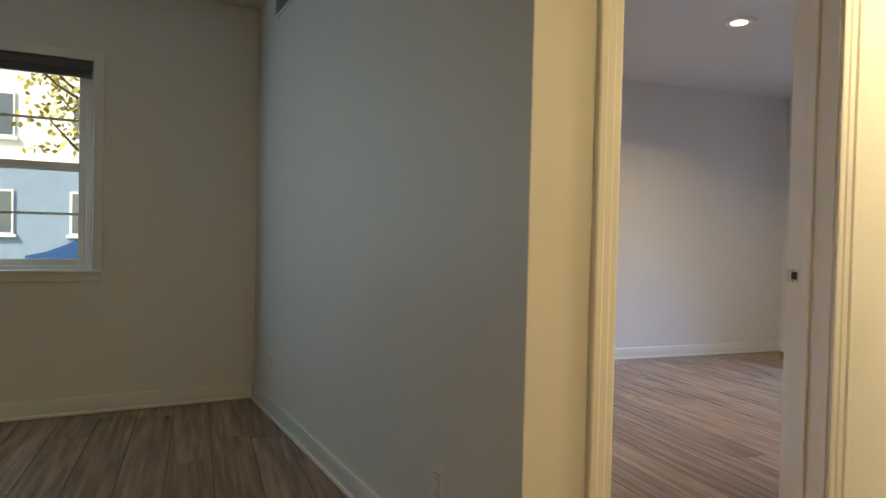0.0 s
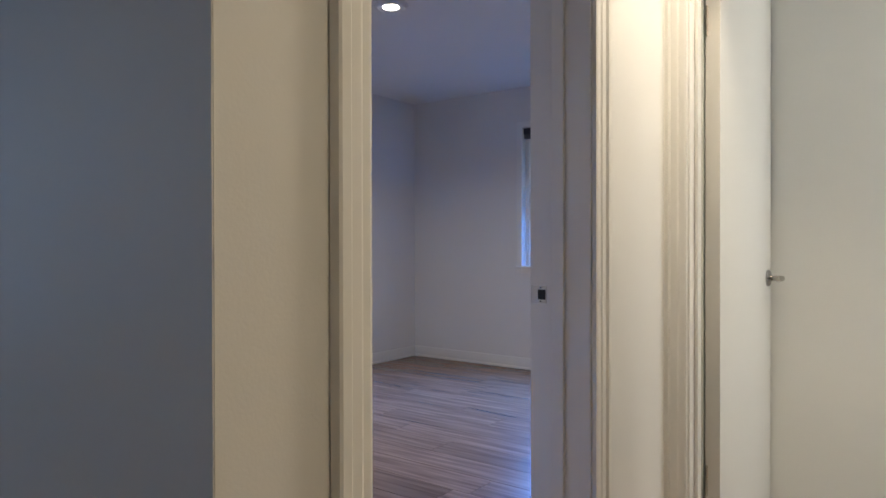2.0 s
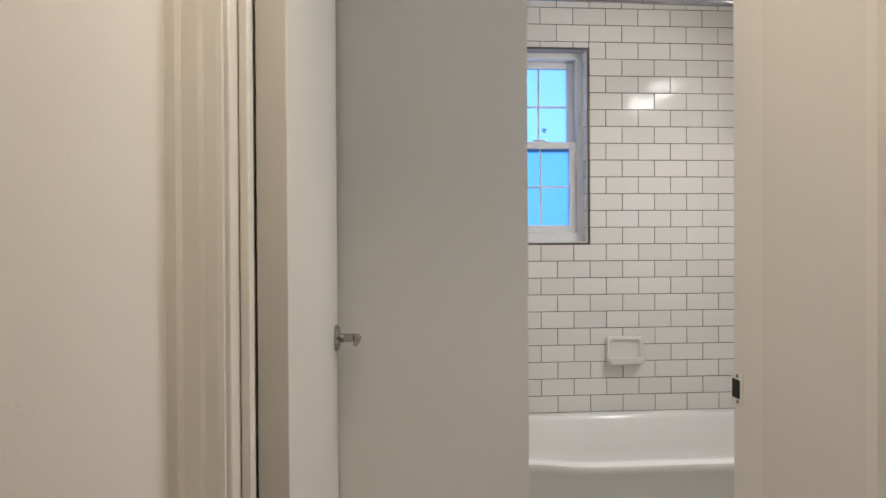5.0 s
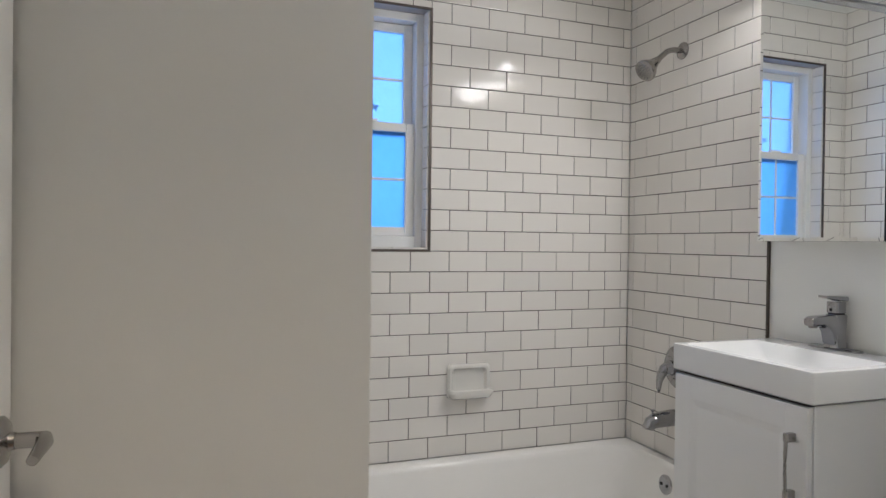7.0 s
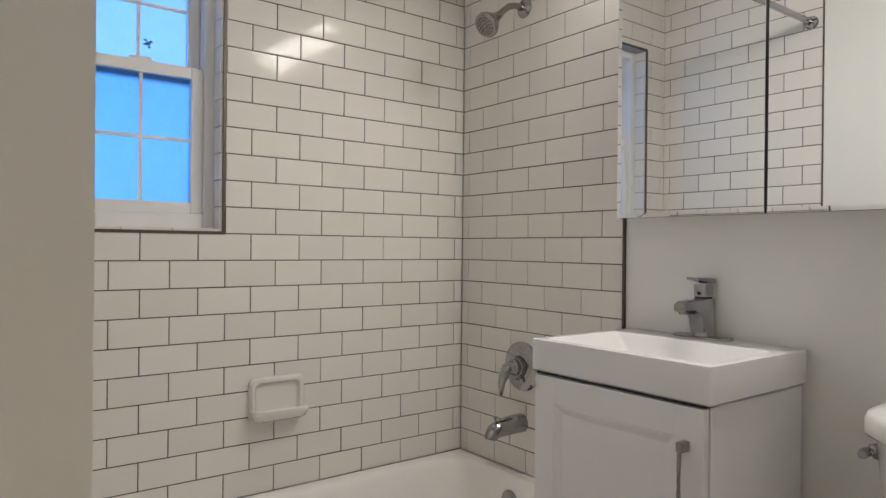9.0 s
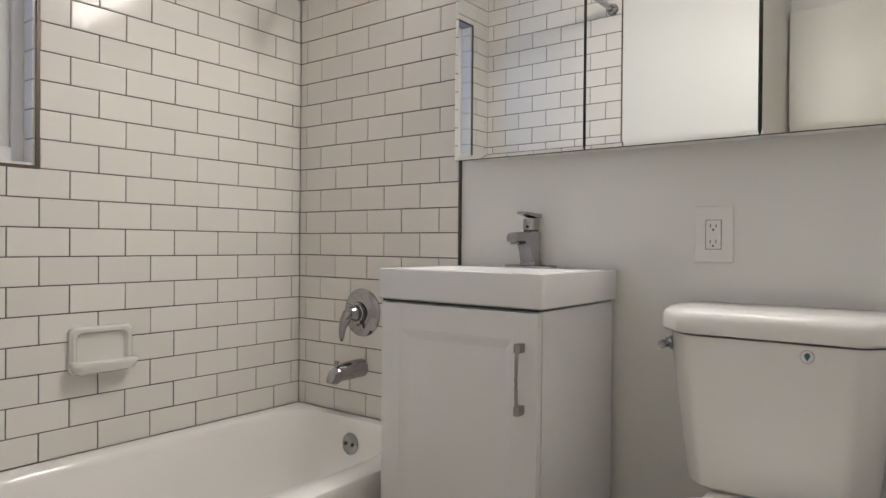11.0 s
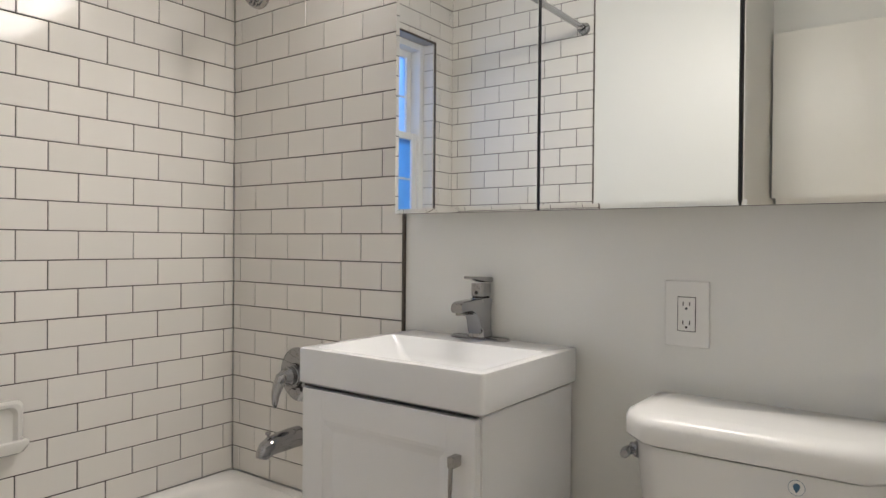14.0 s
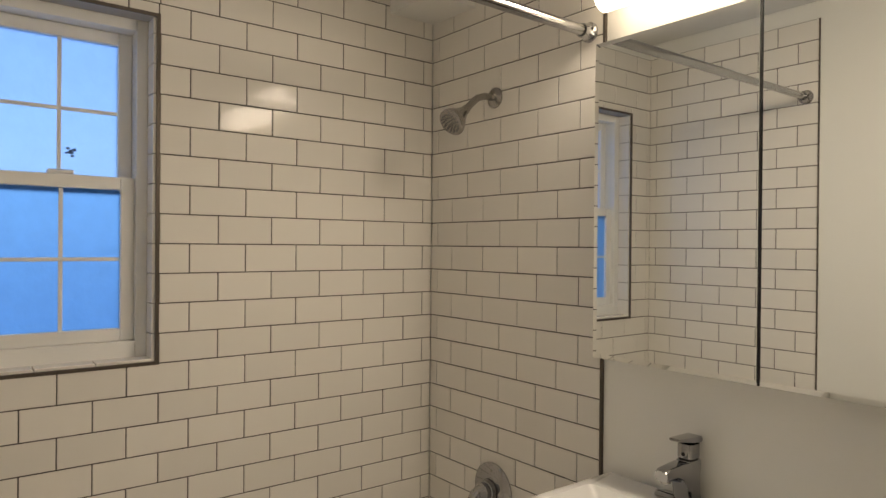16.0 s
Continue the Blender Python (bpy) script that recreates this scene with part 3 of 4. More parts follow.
for x0, x1, y0, y1, r, z in ((-1.385, -0.040, -0.610, -0.055, 0.09, TUB_Z - 0.001), (-1.375, -0.045, -0.602, -0.062, 0.09, TUB_Z - 0.006),
                             (-1.365, -0.050, -0.592, -0.070, 0.09, TUB_Z - 0.022), (-1.33, -0.068, -0.575, -0.085, 0.10, 0.22),
                             (-1.27, -0.10, -0.555, -0.105, 0.11, 0.10), (-1.22, -0.14, -0.52, -0.14, 0.10, 0.065), (-1.15, -0.22, -0.46, -0.20, 0.08, 0.055)):
    rings.append(tub_ring(x0, x1, y0, y1, r, z))
part("tub_shell", loft(rings), M_TUB, tub, smooth=True)
M_OV = axis((-0.061, -0.334, 0.281), (-0.161, -0.334, 0.291))
ov = part("overflow_plate", lathe([(0.0, 0), (0.036, 0), (0.036, 0.003), (0.030, 0.007), (0.0, 0.008)], M_OV), M_CHROME, tub, "chrome overflow plate", True)
for s in (-1, 1):
    part("screw", lathe([(0.006, 0.007), (0.006, 0.0095), (0, 0.0097)], M_OV @ pose(s * 0.016, 0, 0), 12), M_DARK, ov)

# ---- shower and tub fittings ----
sh = thing("wall_shower", (-0.004, -0.32, 1.907), "brushed nickel shower head on a bent arm", "shower head")
part("flange", lathe([(0, 0), (0.032, 0), (0.031, 0.004), (0.022, 0.010), (0.011, 0.013)], axis((-0.001, -0.32, 1.907), (-1, -0.32, 1.907))), M_NICKEL, sh, smooth=True)
part("arm", sweep([(-0.008, -0.32, 1.907), (-0.045, -0.32, 1.906), (-0.075, -0.322, 1.896), (-0.105, -0.326, 1.872), (-0.128, -0.329, 1.852)], 0.0105), M_NICKEL, sh, smooth=True)
HM = axis((-0.122, -0.329, 1.857), (-0.200, -0.338, 1.795))
hd = part("head", lathe([(0.0, 0), (0.013, 0), (0.014, 0.016), (0.018, 0.024), (0.024, 0.040), (0.036, 0.060), (0.041, 0.072), (0.041, 0.080), (0.036, 0.084), (0.0, 0.084)], HM), M_NICKEL, sh, smooth=True)
bm = bmesh.new()
for ring, count in ((0.008, 5), (0.018, 10), (0.028, 15)):
    for k in range(count):
        a = 2 * math.pi * k / count
        lathe([(0.0028, 0.0835), (0.0022, 0.088)], HM @ pose(ring * math.cos(a), ring * math.sin(a), 0), 6, bm)
part("nozzles", bm, M_RUBBER, hd, "dark rubber nozzles")

valve = thing("shower_valve", (-0.004, -0.327, 0.715), "chrome round shower valve plate with lever", "shower valve")
VM = axis((-0.001, -0.327, 0.715), (-1, -0.327, 0.715))
part("plate", lathe([(0, 0), (0.082, 0), (0.082, 0.003), (0.074, 0.009), (0.045, 0.013), (0.034, 0.016), (0.034, 0.022), (0, 0.022)], VM, 40), M_CHROME, valve, smooth=True)
part("plate_groove", lathe([(0.0362, 0.0150), (0.0362, 0.0172), (0.0345, 0.0172), (0.0345, 0.0150)], VM, 36), M_DARK, valve, "dark joint round the hub")
part("hub", lathe([(0.030, 0.02), (0.030, 0.030), (0.027, 0.032), (0.027, 0.034), (0.0285, 0.036), (0.0285, 0.048), (0.024, 0.053), (0.022, 0.064), (0.018, 0.068), (0.0, 0.069)], VM), M_CHROME, valve, smooth=True)
part("hub_ring", lathe([(0.0272, 0.0318), (0.0279, 0.0318), (0.0279, 0.0342), (0.0272, 0.0342)], VM, 30), M_DARK, valve, "black ring on the hub")
part("lever_handle", sweep([(-0.056, -0.327, 0.722), (-0.066, -0.322, 0.712), (-0.072, -0.312, 0.690), (-0.073, -0.303, 0.662), (-0.071, -0.298, 0.634), (-0.069, -0.296, 0.622)], [0.017, 0.020, 0.017, 0.0125, 0.0095, 0.005]), M_CHROME, valve, smooth=True)
for k in (-1, 1):
    part("screw", lathe([(0.005, 0.0085), (0.005, 0.0115), (0, 0.0118)], VM @ pose(0, k * 0.058, 0), 12), M_NICKEL, valve)
part("slot", box(-0.0235, -0.021, -0.334, -0.320, 0.672, 0.676), M_DARK, valve)

spout = thing("tub_spout", (-0.004, -0.325, 0.523), "chrome tub spout with diverter knob", "tub spout")
part("body", sweep([(-0.002, -0.325, 0.527), (-0.03, -0.325, 0.527), (-0.075, -0.325, 0.525), (-0.105, -0.325, 0.522), (-0.127, -0.325, 0.514), (-0.138, -0.325, 0.500), (-0.140, -0.325, 0.493)],
                   [0.031, 0.031, 0.030, 0.028, 0.025, 0.021, 0.018], 24), M_CHROME, spout, smooth=True)
part("diverter_knob", lathe([(0.004, 0.0), (0.004, 0.016), (0.008, 0.018), (0.008, 0.024), (0, 0.026)], pose(-0.118, -0.325, 0.540), 14), M_CHROME, spout, smooth=True)

rail = thing("shower_rod", (-0.73, -0.685, 2.015), "chrome tension shower curtain rod with no curtain", "shower rod")
part("tube", rod((-0.010, -0.685, 2.015), (-1.444, -0.685, 2.027), 0.0125), M_CHROME, rail, smooth=True)
part("tube_sleeve", rod((-0.010, -0.685, 2.015), (-0.9, -0.685, 2.0225), 0.0142), M_CHROME, rail, smooth=True)
for x, z, s in ((-0.0015, 2.015, -1), (-1.4465, 2.027, 1)):
    part("end_flange", lathe([(0, 0), (0.026, 0), (0.026, 0.006), (0.020, 0.012), (0.018, 0.034), (0, 0.034)], axis((x, -0.685, z), (x + s, -0.685, z))), M_CHROME, rail, smooth=True)


def soap_dish():
    d = thing("soap_dish", (-0.73, -0.002, 0.642), "off-white ceramic soap dish set in the tiled wall", "soap dish")
    x0, x1, z0, z1 = -0.815, -0.640, 0.578, 0.712
    plate = [[Vector((p.x, -y, p.y)) for p in rounded(x0 + e, x1 - e, z0 + e, z1 - e, 0.018, 0)] for y, e in ((0.001, 0.0), (0.012, 0.0), (0.020, 0.007), (0.0195, 0.015), (0.006, 0.022), (0.006, 0.03))]
    part("back_plate", loft(plate), M_SOAP, d, smooth=True)
    tray = []
    for z, reach, e in ((z0 + 0.004, 0.018, 0.022), (z0 + 0.003, 0.034, 0.016), (z0 + 0.010, 0.050, 0.006), (z0 + 0.030, 0.059, -0.003), (z0 + 0.039, 0.058, -0.001), (z0 + 0.042, 0.052, 0.006), (z0 + 0.034, 0.043, 0.016), (z0 + 0.028, 0.028, 0.026)):
        tray.append([Vector((p.x, p.y, z)) for p in rounded(x0 + e, x1 - e, -reach, -0.002, min(0.02, reach / 2.5), z)])
    part("tray", loft(tray), M_SOAP, d, smooth=True)


soap_dish()

# ---- vanity ----
VY0, VY1, VX = -1.225, -0.772, -0.372
van = thing("vanity_cabinet", (-0.19, -1.0, 0.0), "white lacquered vanity cabinet with recessed panel door", "vanity")
bm = box(VX, -0.003, VY0, VY1, 0.08, 0.806, 0.0015)
box(VX + 0.05, -0.003, VY0 + 0.002, VY1 - 0.002, 0.001, 0.079, bm=bm)
part("body", bm, M_VANITY, van)
dr = part("door", box(VX - 0.012, VX - 0.002, VY0 + 0.003, VY1 - 0.003, 0.085, 0.803, 0.001), M_VANITY, van)
dx, ex = VX - 0.012, VX - 0.020
a0, a1, c0, c1 = VY0 + 0.003, VY1 - 0.003, 0.085, 0.803
st = 0.062
for nm, y0, y1, z0, z1 in (("stile", a0, a0 + st, c0, c1), ("stile", a1 - st, a1, c0, c1), ("rail", a0 + st, a1 - st, c0, c0 + st), ("rail", a0 + st, a1 - st, c1 - st, c1)):
    part(nm, box(ex, dx - 0.0003, y0, y1, z0, z1, 0.001), M_VANITY, dr)
rings = [[Vector((x, y, z)) for y, z in ((a0 + st + e, c0 + st + e), (a1 - st - e, c0 + st + e), (a1 - st - e, c1 - st - e), (a0 + st + e, c1 - st - e))]
         for x, e in ((ex + 0.001, 0.0), (ex + 0.002, 0.006), (dx - 0.002, 0.018), (dx - 0.001, 0.022))]
part("panel_moulding", loft(rings, False, True), M_VANITY, dr)
PY = -1.186
handle = part("pull_handle", sweep([(ex - 0.026 + 0.004 * (k / 4 - 1) ** 2, PY, 0.584 + 0.154 * k / 8) for k in range(9)], 0.0042, 10), M_NICKEL, dr, "slim bowed nickel handle", True)
for z in (0.594, 0.728):
    part("post", box(ex - 0.026, ex, PY - 0.0075, PY + 0.0075, z - 0.010, z + 0.010, 0.002), M_NICKEL, handle)

sink = thing("sink_basin", (-0.19, -0.997, 0.81), "thick white rectangular basin top on the vanity", "sink")
SX0, SX1, SY0, SY1, SZ0, SZ1 = -0.392, -0.002, -1.237, -0.760, 0.811, 0.888
rings = [rounded(SX0 + e, SX1, SY0 + e, SY1 - e, 0.008, z, 3) for z, e in ((SZ0, 0.004), (SZ0 + 0.004, 0.0), (SZ1 - 0.004, 0.0), (SZ1 - 0.001, 0.001), (SZ1, 0.004))]
rings += [rounded(SX0 + e, SX1 - 0.10 - f, SY0 + e2, SY1 - e2, 0.02, z, 3) for z, e, f, e2 in ((SZ1, 0.022, 0.0, 0.024), (SZ1 - 0.004, 0.025, 0.003, 0.027), (SZ1 - 0.04, 0.055, 0.018, 0.065), (SZ1 - 0.065, 0.085, 0.04, 0.12), (SZ1 - 0.071, 0.12, 0.07, 0.17))]
part("basin", loft(rings), M_BASIN, sink, smooth=True)
part("drain", lathe([(0.0, 0), (0.022, 0), (0.021, 0.003), (0.0, 0.0035)], pose(-0.235, -0.997, SZ1 - 0.0712), 20), M_CHROME, sink, "chrome drain", True)
part("overflow_hole", lathe([(0.0, 0), (0.007, 0), (0.007, 0.002), (0, 0.002)], axis((-0.349, -0.997, SZ1 - 0.028), (-0.25, -0.997, SZ1 + 0.05)), 14), M_CHROME, sink)
# Solid black strip fills the joint to paint the shade below the basin.
part("gap_shade_strip", box(VX - 0.015, -0.006, VY0 + 0.003, VY1 - 0.003, 0.8062, 0.812), M_DARK, sink, "black strip standing for the shade under the basin")

fau = thing("faucet", (-0.05, -0.985, SZ1), "polished chrome single-lever basin faucet on a deck plate", "faucet")
FY = -0.995
FDX = 0.020
rings = [rounded(-0.072 + e, -0.022 - e, FY - 0.080 + e, FY + 0.080 - e, 0.0249, z) for z, e in ((SZ1 + 0.0005, 0), (SZ1 + 0.004, 0), (SZ1 + 0.0065, 0.003))]
part("deck_plate", loft(rings), M_CHROME, fau, smooth=True)
rings = []
for z, x0, x1, hw in ((0.006, -0.072, -0.022, 0.024), (0.025, -0.070, -0.023, 0.021), (0.060, -0.068, -0.022, 0.020), (0.090, -0.070, -0.020, 0.021), (0.094, -0.068, -0.022, 0.019)):
    rings.append(rounded(x0, x1, FY - hw, FY + hw, 0.011, SZ1 + z))
part("body", loft(rings), M_CHROME, fau, smooth=True)
rings = []
for x, z0, z1, hw in ((-0.050, 0.010, 0.092, 0.0195), (-0.072, 0.014, 0.093, 0.0195), (-0.079, 0.040, 0.093, 0.019), (-0.092, 0.058, 0.093, 0.0185), (-0.110, 0.066, 0.092, 0.018), (-0.140, 0.065, 0.090, 0.017), (-0.148, 0.066, 0.086, 0.0155)):
    rings.append([Vector((x, FY + p.x, SZ1 + p.y)) for p in rounded(-hw, hw, z0, z1, min(0.007, (z1 - z0) / 2.2), 0, 4)])
part("spout", loft(rings), M_CHROME, fau, smooth=True)
part("aerator", lathe([(0.0, 0), (0.011, 0), (0.0115, 0.013), (0, 0.013)], pose(-0.132, FY, SZ1 + 0.060), 16), M_NICKEL, fau)
part("seal_ring", loft([rounded(-0.064, -0.026, FY - 0.017, FY + 0.017, 0.010, SZ1 + z) for z in (0.0935, 0.0985)]), M_DARK, fau, "black seal under the handle")
cap = part("handle_base", loft([rounded(-0.066, -0.024, FY - 0.019, FY + 0.019, 0.011, SZ1 + z) for z in (0.0985, 0.128)]), M_CHROME, fau, smooth=True)
rings = []
for x, z, t, hw in ((-0.022, 0.129, 0.013, 0.020), (-0.050, 0.130, 0.013, 0.020), (-0.075, 0.135, 0.009, 0.017), (-0.098, 0.139, 0.006, 0.014)):
    rings.append([Vector((x, FY + p.x, SZ1 + p.y)) for p in rounded(-hw, hw, z, z + t, t / 2.5, 0, 3)])
part("lever_handle", loft(rings), M_CHROME, fau, smooth=True)
part("index_dot", lathe([(0.0045, 0), (0.0045, 0.0012), (0, 0.0012)], axis((-0.0655, FY, SZ1 + 0.112), (-1, FY, SZ1 + 0.112)), 12), M_DARK, cap)

for piece in fau.children:
    piece.data.transform(Matrix.Diagonal((1, 1, 1.05, 1)))
    piece.location.x += FDX

# ---- mirror cabinet and light ----
cab = thing("mirror_cabinet", (-0.05, -1.39, 1.19), "three-door mirrored medicine cabinet on the wall", "mirror cabinet")
part("carcass", box(-0.078, 0.008, -1.998, -0.785, 1.197, 1.936, 0.001), M_PLASTIC, cab, "white cabinet body")
for k in range(3):
    y1 = -0.783 - 0.4055 * k
    y0 = y1 - 0.4025
    if k == 2:
        y0 = -1.998
    # Door edges are blackened so the gaps beside them read as shade.
    door = part("mirror_door", box(-0.096, -0.081, y0, y1, 1.190, 1.942, 0.0008), M_DARK, cab, "mirror door edge blackened as gap shade")
    left = 0.013 if k == 0 else 0.003
    rings = [[Vector((x, y, z)) for y, z in ((y0 + 0.0025 * e, 1.190 + 0.011 * e), (y1 - left * e, 1.190 + 0.011 * e), (y1 - left * e, 1.942 - 0.011 * e), (y0 + 0.0025 * e, 1.942 - 0.011 * e))]
             for x, e in ((-0.0964, 0.02), (-0.0985, 0.04), (-0.1005, 1.0), (-0.1005, 1.05))]
    part("mirror_glass", loft(rings), M_MIRROR, door, "bevelled mirror")
# Solid black strips in front of the door joints, painting their shade.
for k in (1, 2):
    yc = -0.7815 - 0.4055 * k
    part("door_shade_strip", box(-0.1012, -0.0798, yc - 0.0018, yc + 0.0018, 1.191, 1.941), M_DARK, cab, "black strip standing for the shade between the mirror doors")
vl = thing("vanity_light", (-0.06, -1.17, 2.03), "white bar light above the mirror cabinet", "wall light")
part("back_plate", box(-0.02, 0.008, -1.53, -0.81, 2.06, 2.16, 0.004), M_NICKEL, vl)
rings = []
for y, r in ((-1.57, 0.030), (-1.565, 0.038), (-0.775, 0.038), (-0.77, 0.030)):
    rings.append([Vector((-0.062 + r * math.cos(a), y, 2.075 + r * 1.2 * math.sin(a))) for a in (2 * math.pi * i / 20 for i in range(20))])
part("diffuser", loft(rings), M_LAMP2, vl, "glowing white diffuser", True)


def duplex_outlet(name, m, label, gfci=False):
    o = thing(name, m.translation, label, "outlet")

    def put(nm, bm, mat, parent, text=""):
        bm.transform(m)
        return part(nm, bm, mat, parent, text)

    wide, tall = (0.044, 0.067) if gfci else (0.036, 0.058)
    plate = put("cover_plate", box(-wide, wide, -tall, tall, 0.0005, 0.006, 0.002), M_PLASTIC, o)
    face = put("face", box(-0.017, 0.017, -0.034, 0.034, 0.0062, 0.0082, 0.001), M_PLASTIC, o)
    put("seam", box(-0.0182, 0.0182, -0.0352, 0.0352, 0.0058, 0.0066), M_DARK, plate)
    for s in (-1, 1):
        put("slot", box(-0.0075, -0.0055, s * 0.019 - 0.002, s * 0.019 + 0.006, 0.0078, 0.0086), M_DARK, face)
        put("slot", box(0.0055, 0.0075, s * 0.019 - 0.002, s * 0.019 + 0.006, 0.0078, 0.0086), M_DARK, face)
        put("ground_hole", lathe([(0.0026, 0.0078), (0.0026, 0.0086)], pose(0, s * 0.019 - 0.0075, 0), 10), M_DARK, face)
    if gfci:
        for s in (-1, 1):
            put("button", box(-0.008, 0.008, s * 0.0042 - 0.003, s * 0.0042 + 0.003, 0.0082, 0.0092, 0.0004), M_PLASTIC, face)
    put("screw", lathe([(0.003, 0.006), (0.003, 0.0072)], pose(0, tall - 0.010, 0), 10), M_PLASTIC, plate)
    put("screw", lathe([(0.003, 0.006), (0.003, 0.0072)], pose(0, -tall + 0.010, 0), 10), M_PLASTIC, plate)
    return o


duplex_outlet("wall_outlet", Matrix.Translation((0.010, -1.472, 0.978)) @ pose(0, 0, 0, 90, 0, -90), "white ground-fault wall outlet above the toilet", True)
for x, z in ((-2.399, 0.299), (-0.426, 0.284)):
    duplex_outlet("wall_outlet", M_A @ Matrix.Translation((x, 0, z)) @ pose(0, 0, 0, 90, 0, 0), "white wall outlet near the baseboard")

# ---- toilet ----
toi = thing("toilet", (-0.36, -1.635, 0.0), "white two-piece toilet with closed seat lid", "toilet")
TY = -1.635


def tank_ring(x0, x1, hw, z, cut):
    """A plan ring of the tank, with broad softened chamfers at its two front corners."""
    back = [(x1, TY + hw - 0.02), (x1 - 0.006, TY + hw - 0.006), (x1 - 0.02, TY + hw)]
    soft = 0.30 * cut
    side = [(x0 + 1.3 * cut + soft, TY + hw), (x0 + 1.3 * cut, TY + hw - 0.004), (x0 + 0.9 * cut, TY + hw - 0.25 * cut)]
    nose = [(x0 + 0.20 * cut, TY + hw - 0.9 * cut), (x0 + 0.04 * cut, TY + hw - 1.15 * cut), (x0, TY + hw - 1.15 * cut - soft)]
    half = back + side + nose
    return [Vector((x, y, z)) for x, y in half] + [Vector((x, 2 * TY - y, z)) for x, y in reversed(half)]


part("tank", loft([tank_ring(-0.180, -0.018, 0.164, 0.434, 0.045), tank_ring(-0.194, -0.012, 0.179, 0.446, 0.046), tank_ring(-0.205, -0.010, 0.192, 0.56, 0.047),
                   tank_ring(-0.215, -0.008, 0.206, 0.70, 0.048), tank_ring(-0.218, -0.008, 0.210, 0.763, 0.048)]), M_CERAMIC, toi, smooth=True)
part("tank_lid", loft([tank_ring(-0.214, -0.008, 0.206, 0.7655, 0.048), tank_ring(-0.230, -0.005, 0.221, 0.769, 0.048), tank_ring(-0.234, -0.005, 0.225, 0.775, 0.048),
                       tank_ring(-0.234, -0.005, 0.225, 0.800, 0.048), tank_ring(-0.230, -0.006, 0.221, 0.811, 0.048), tank_ring(-0.218, -0.010, 0.209, 0.818, 0.046),
                       tank_ring(-0.190, -0.02, 0.18, 0.821, 0.04)]), M_CERAMIC, toi, smooth=True)
fl = part("flush_lever", lathe([(0.0, 0), (0.016, 0), (0.016, 0.005), (0.012, 0.010), (0.011, 0.016), (0, 0.018)], axis((-0.160, TY + 0.200, 0.737), (-0.160, TY + 0.3, 0.737))), M_CHROME, toi, "chrome flush lever", True)
part("lever_arm", sweep([(-0.160, TY + 0.212, 0.737), (-0.172, TY + 0.215, 0.736), (-0.186, TY + 0.216, 0.735), (-0.196, TY + 0.215, 0.734)], [0.007, 0.009, 0.010, 0.008]), M_CHROME, fl, smooth=True)
SM = axis((-0.2175, TY - 0.070, 0.742), (-1, TY - 0.070, 0.80))
stk = part("sticker", lathe([(0.0135, 0.0005), (0.0135, 0.001)], SM, 24), M_PLASTIC, toi, "small round water-saving sticker")
bm = lathe([(0.0122, 0.001), (0.0122, 0.0013)], SM, 24)
part("sticker_ring", bm, M_STICKER, stk)
part("sticker_inner", lathe([(0.0115, 0.0013), (0.0115, 0.0016)], SM, 24), M_PLASTIC, stk)
bm = loft([[SM @ Vector((y, x, z)) for x, y in ((-0.008, 0.0), (-0.002, 0.004), (0.002, 0.0052), (0.006, 0.0036), (0.0072, 0.0), (0.006, -0.0036), (0.002, -0.0052), (-0.002, -0.004))] for z in (0.0016, 0.0019)])
part("drop_mark", bm, M_STICKER, stk)


def bowl_ring(front_x, back_x, hw, z, n=36):
    out = []
    cx = back_x - (back_x - front_x) * 0.45
    for k in range(n):
        a = 2 * math.pi * k / n
        c, s = math.cos(a), math.sin(a)
        out.append(Vector((cx + (c * (back_x - cx) if c > 0 else c * (cx - front_x)), TY + hw * math.copysign(abs(s) ** 0.85, s), z)))
    return out


part("bowl", loft([bowl_ring(-0.56, -0.12, 0.105, 0.0), bowl_ring(-0.55, -0.12, 0.10, 0.05), bowl_ring(-0.56, -0.11, 0.105, 0.15), bowl_ring(-0.66, -0.09, 0.155, 0.28),
                   bowl_ring(-0.72, -0.08, 0.182, 0.36), bowl_ring(-0.725, -0.08, 0.185, 0.385), bowl_ring(-0.71, -0.09, 0.175, 0.392)]), M_CERAMIC, toi, smooth=True)
part("deck", loft([rounded(-0.27, -0.02, TY - 0.115, TY + 0.115, 0.03, z) for z in (0.30, 0.425, 0.436)]), M_CERAMIC, toi, smooth=True)


def seat_ring(e, z):
    pts = []
    for p in bowl_ring(-0.735 + e, -0.215 - e, 0.188 - e, z):
        if p.x > -0.24:
            p.x = -0.235 - e
        pts.append(p)
    return pts


part("seat", loft([seat_ring(0.004, 0.394), seat_ring(0.0, 0.402), seat_ring(0.0, 0.418), seat_ring(0.005, 0.423)]), M_PLASTIC, toi, smooth=True)
part("seat_lid", loft([seat_ring(0.004, 0.4245), seat_ring(0.0, 0.430), seat_ring(0.0, 0.440), seat_ring(0.006, 0.446), seat_ring(0.05, 0.450)]), M_PLASTIC, toi, smooth=True)
for s in (-1, 1):
    part("seat_hinge", lathe([(0.010, 0), (0.010, 0.012), (0.007, 0.016), (0, 0.016)], pose(-0.224, TY + s * 0.085, 0.420), 14), M_NICKEL, toi)

# ---- lamps and small wall fixtures ----
cl = thing("ceiling_light", (-3.85, -1.405, 2.38), "round flush ceiling light switched on", "ceiling light")
part("trim_ring", lathe([(0.070, -0.0005), (0.098, -0.0005), (0.096, -0.010), (0.078, -0.016), (0.070, -0.012)], pose(-3.85, -1.405, 2.38), 36), M_PLASTIC, cl, "white trim ring", True)
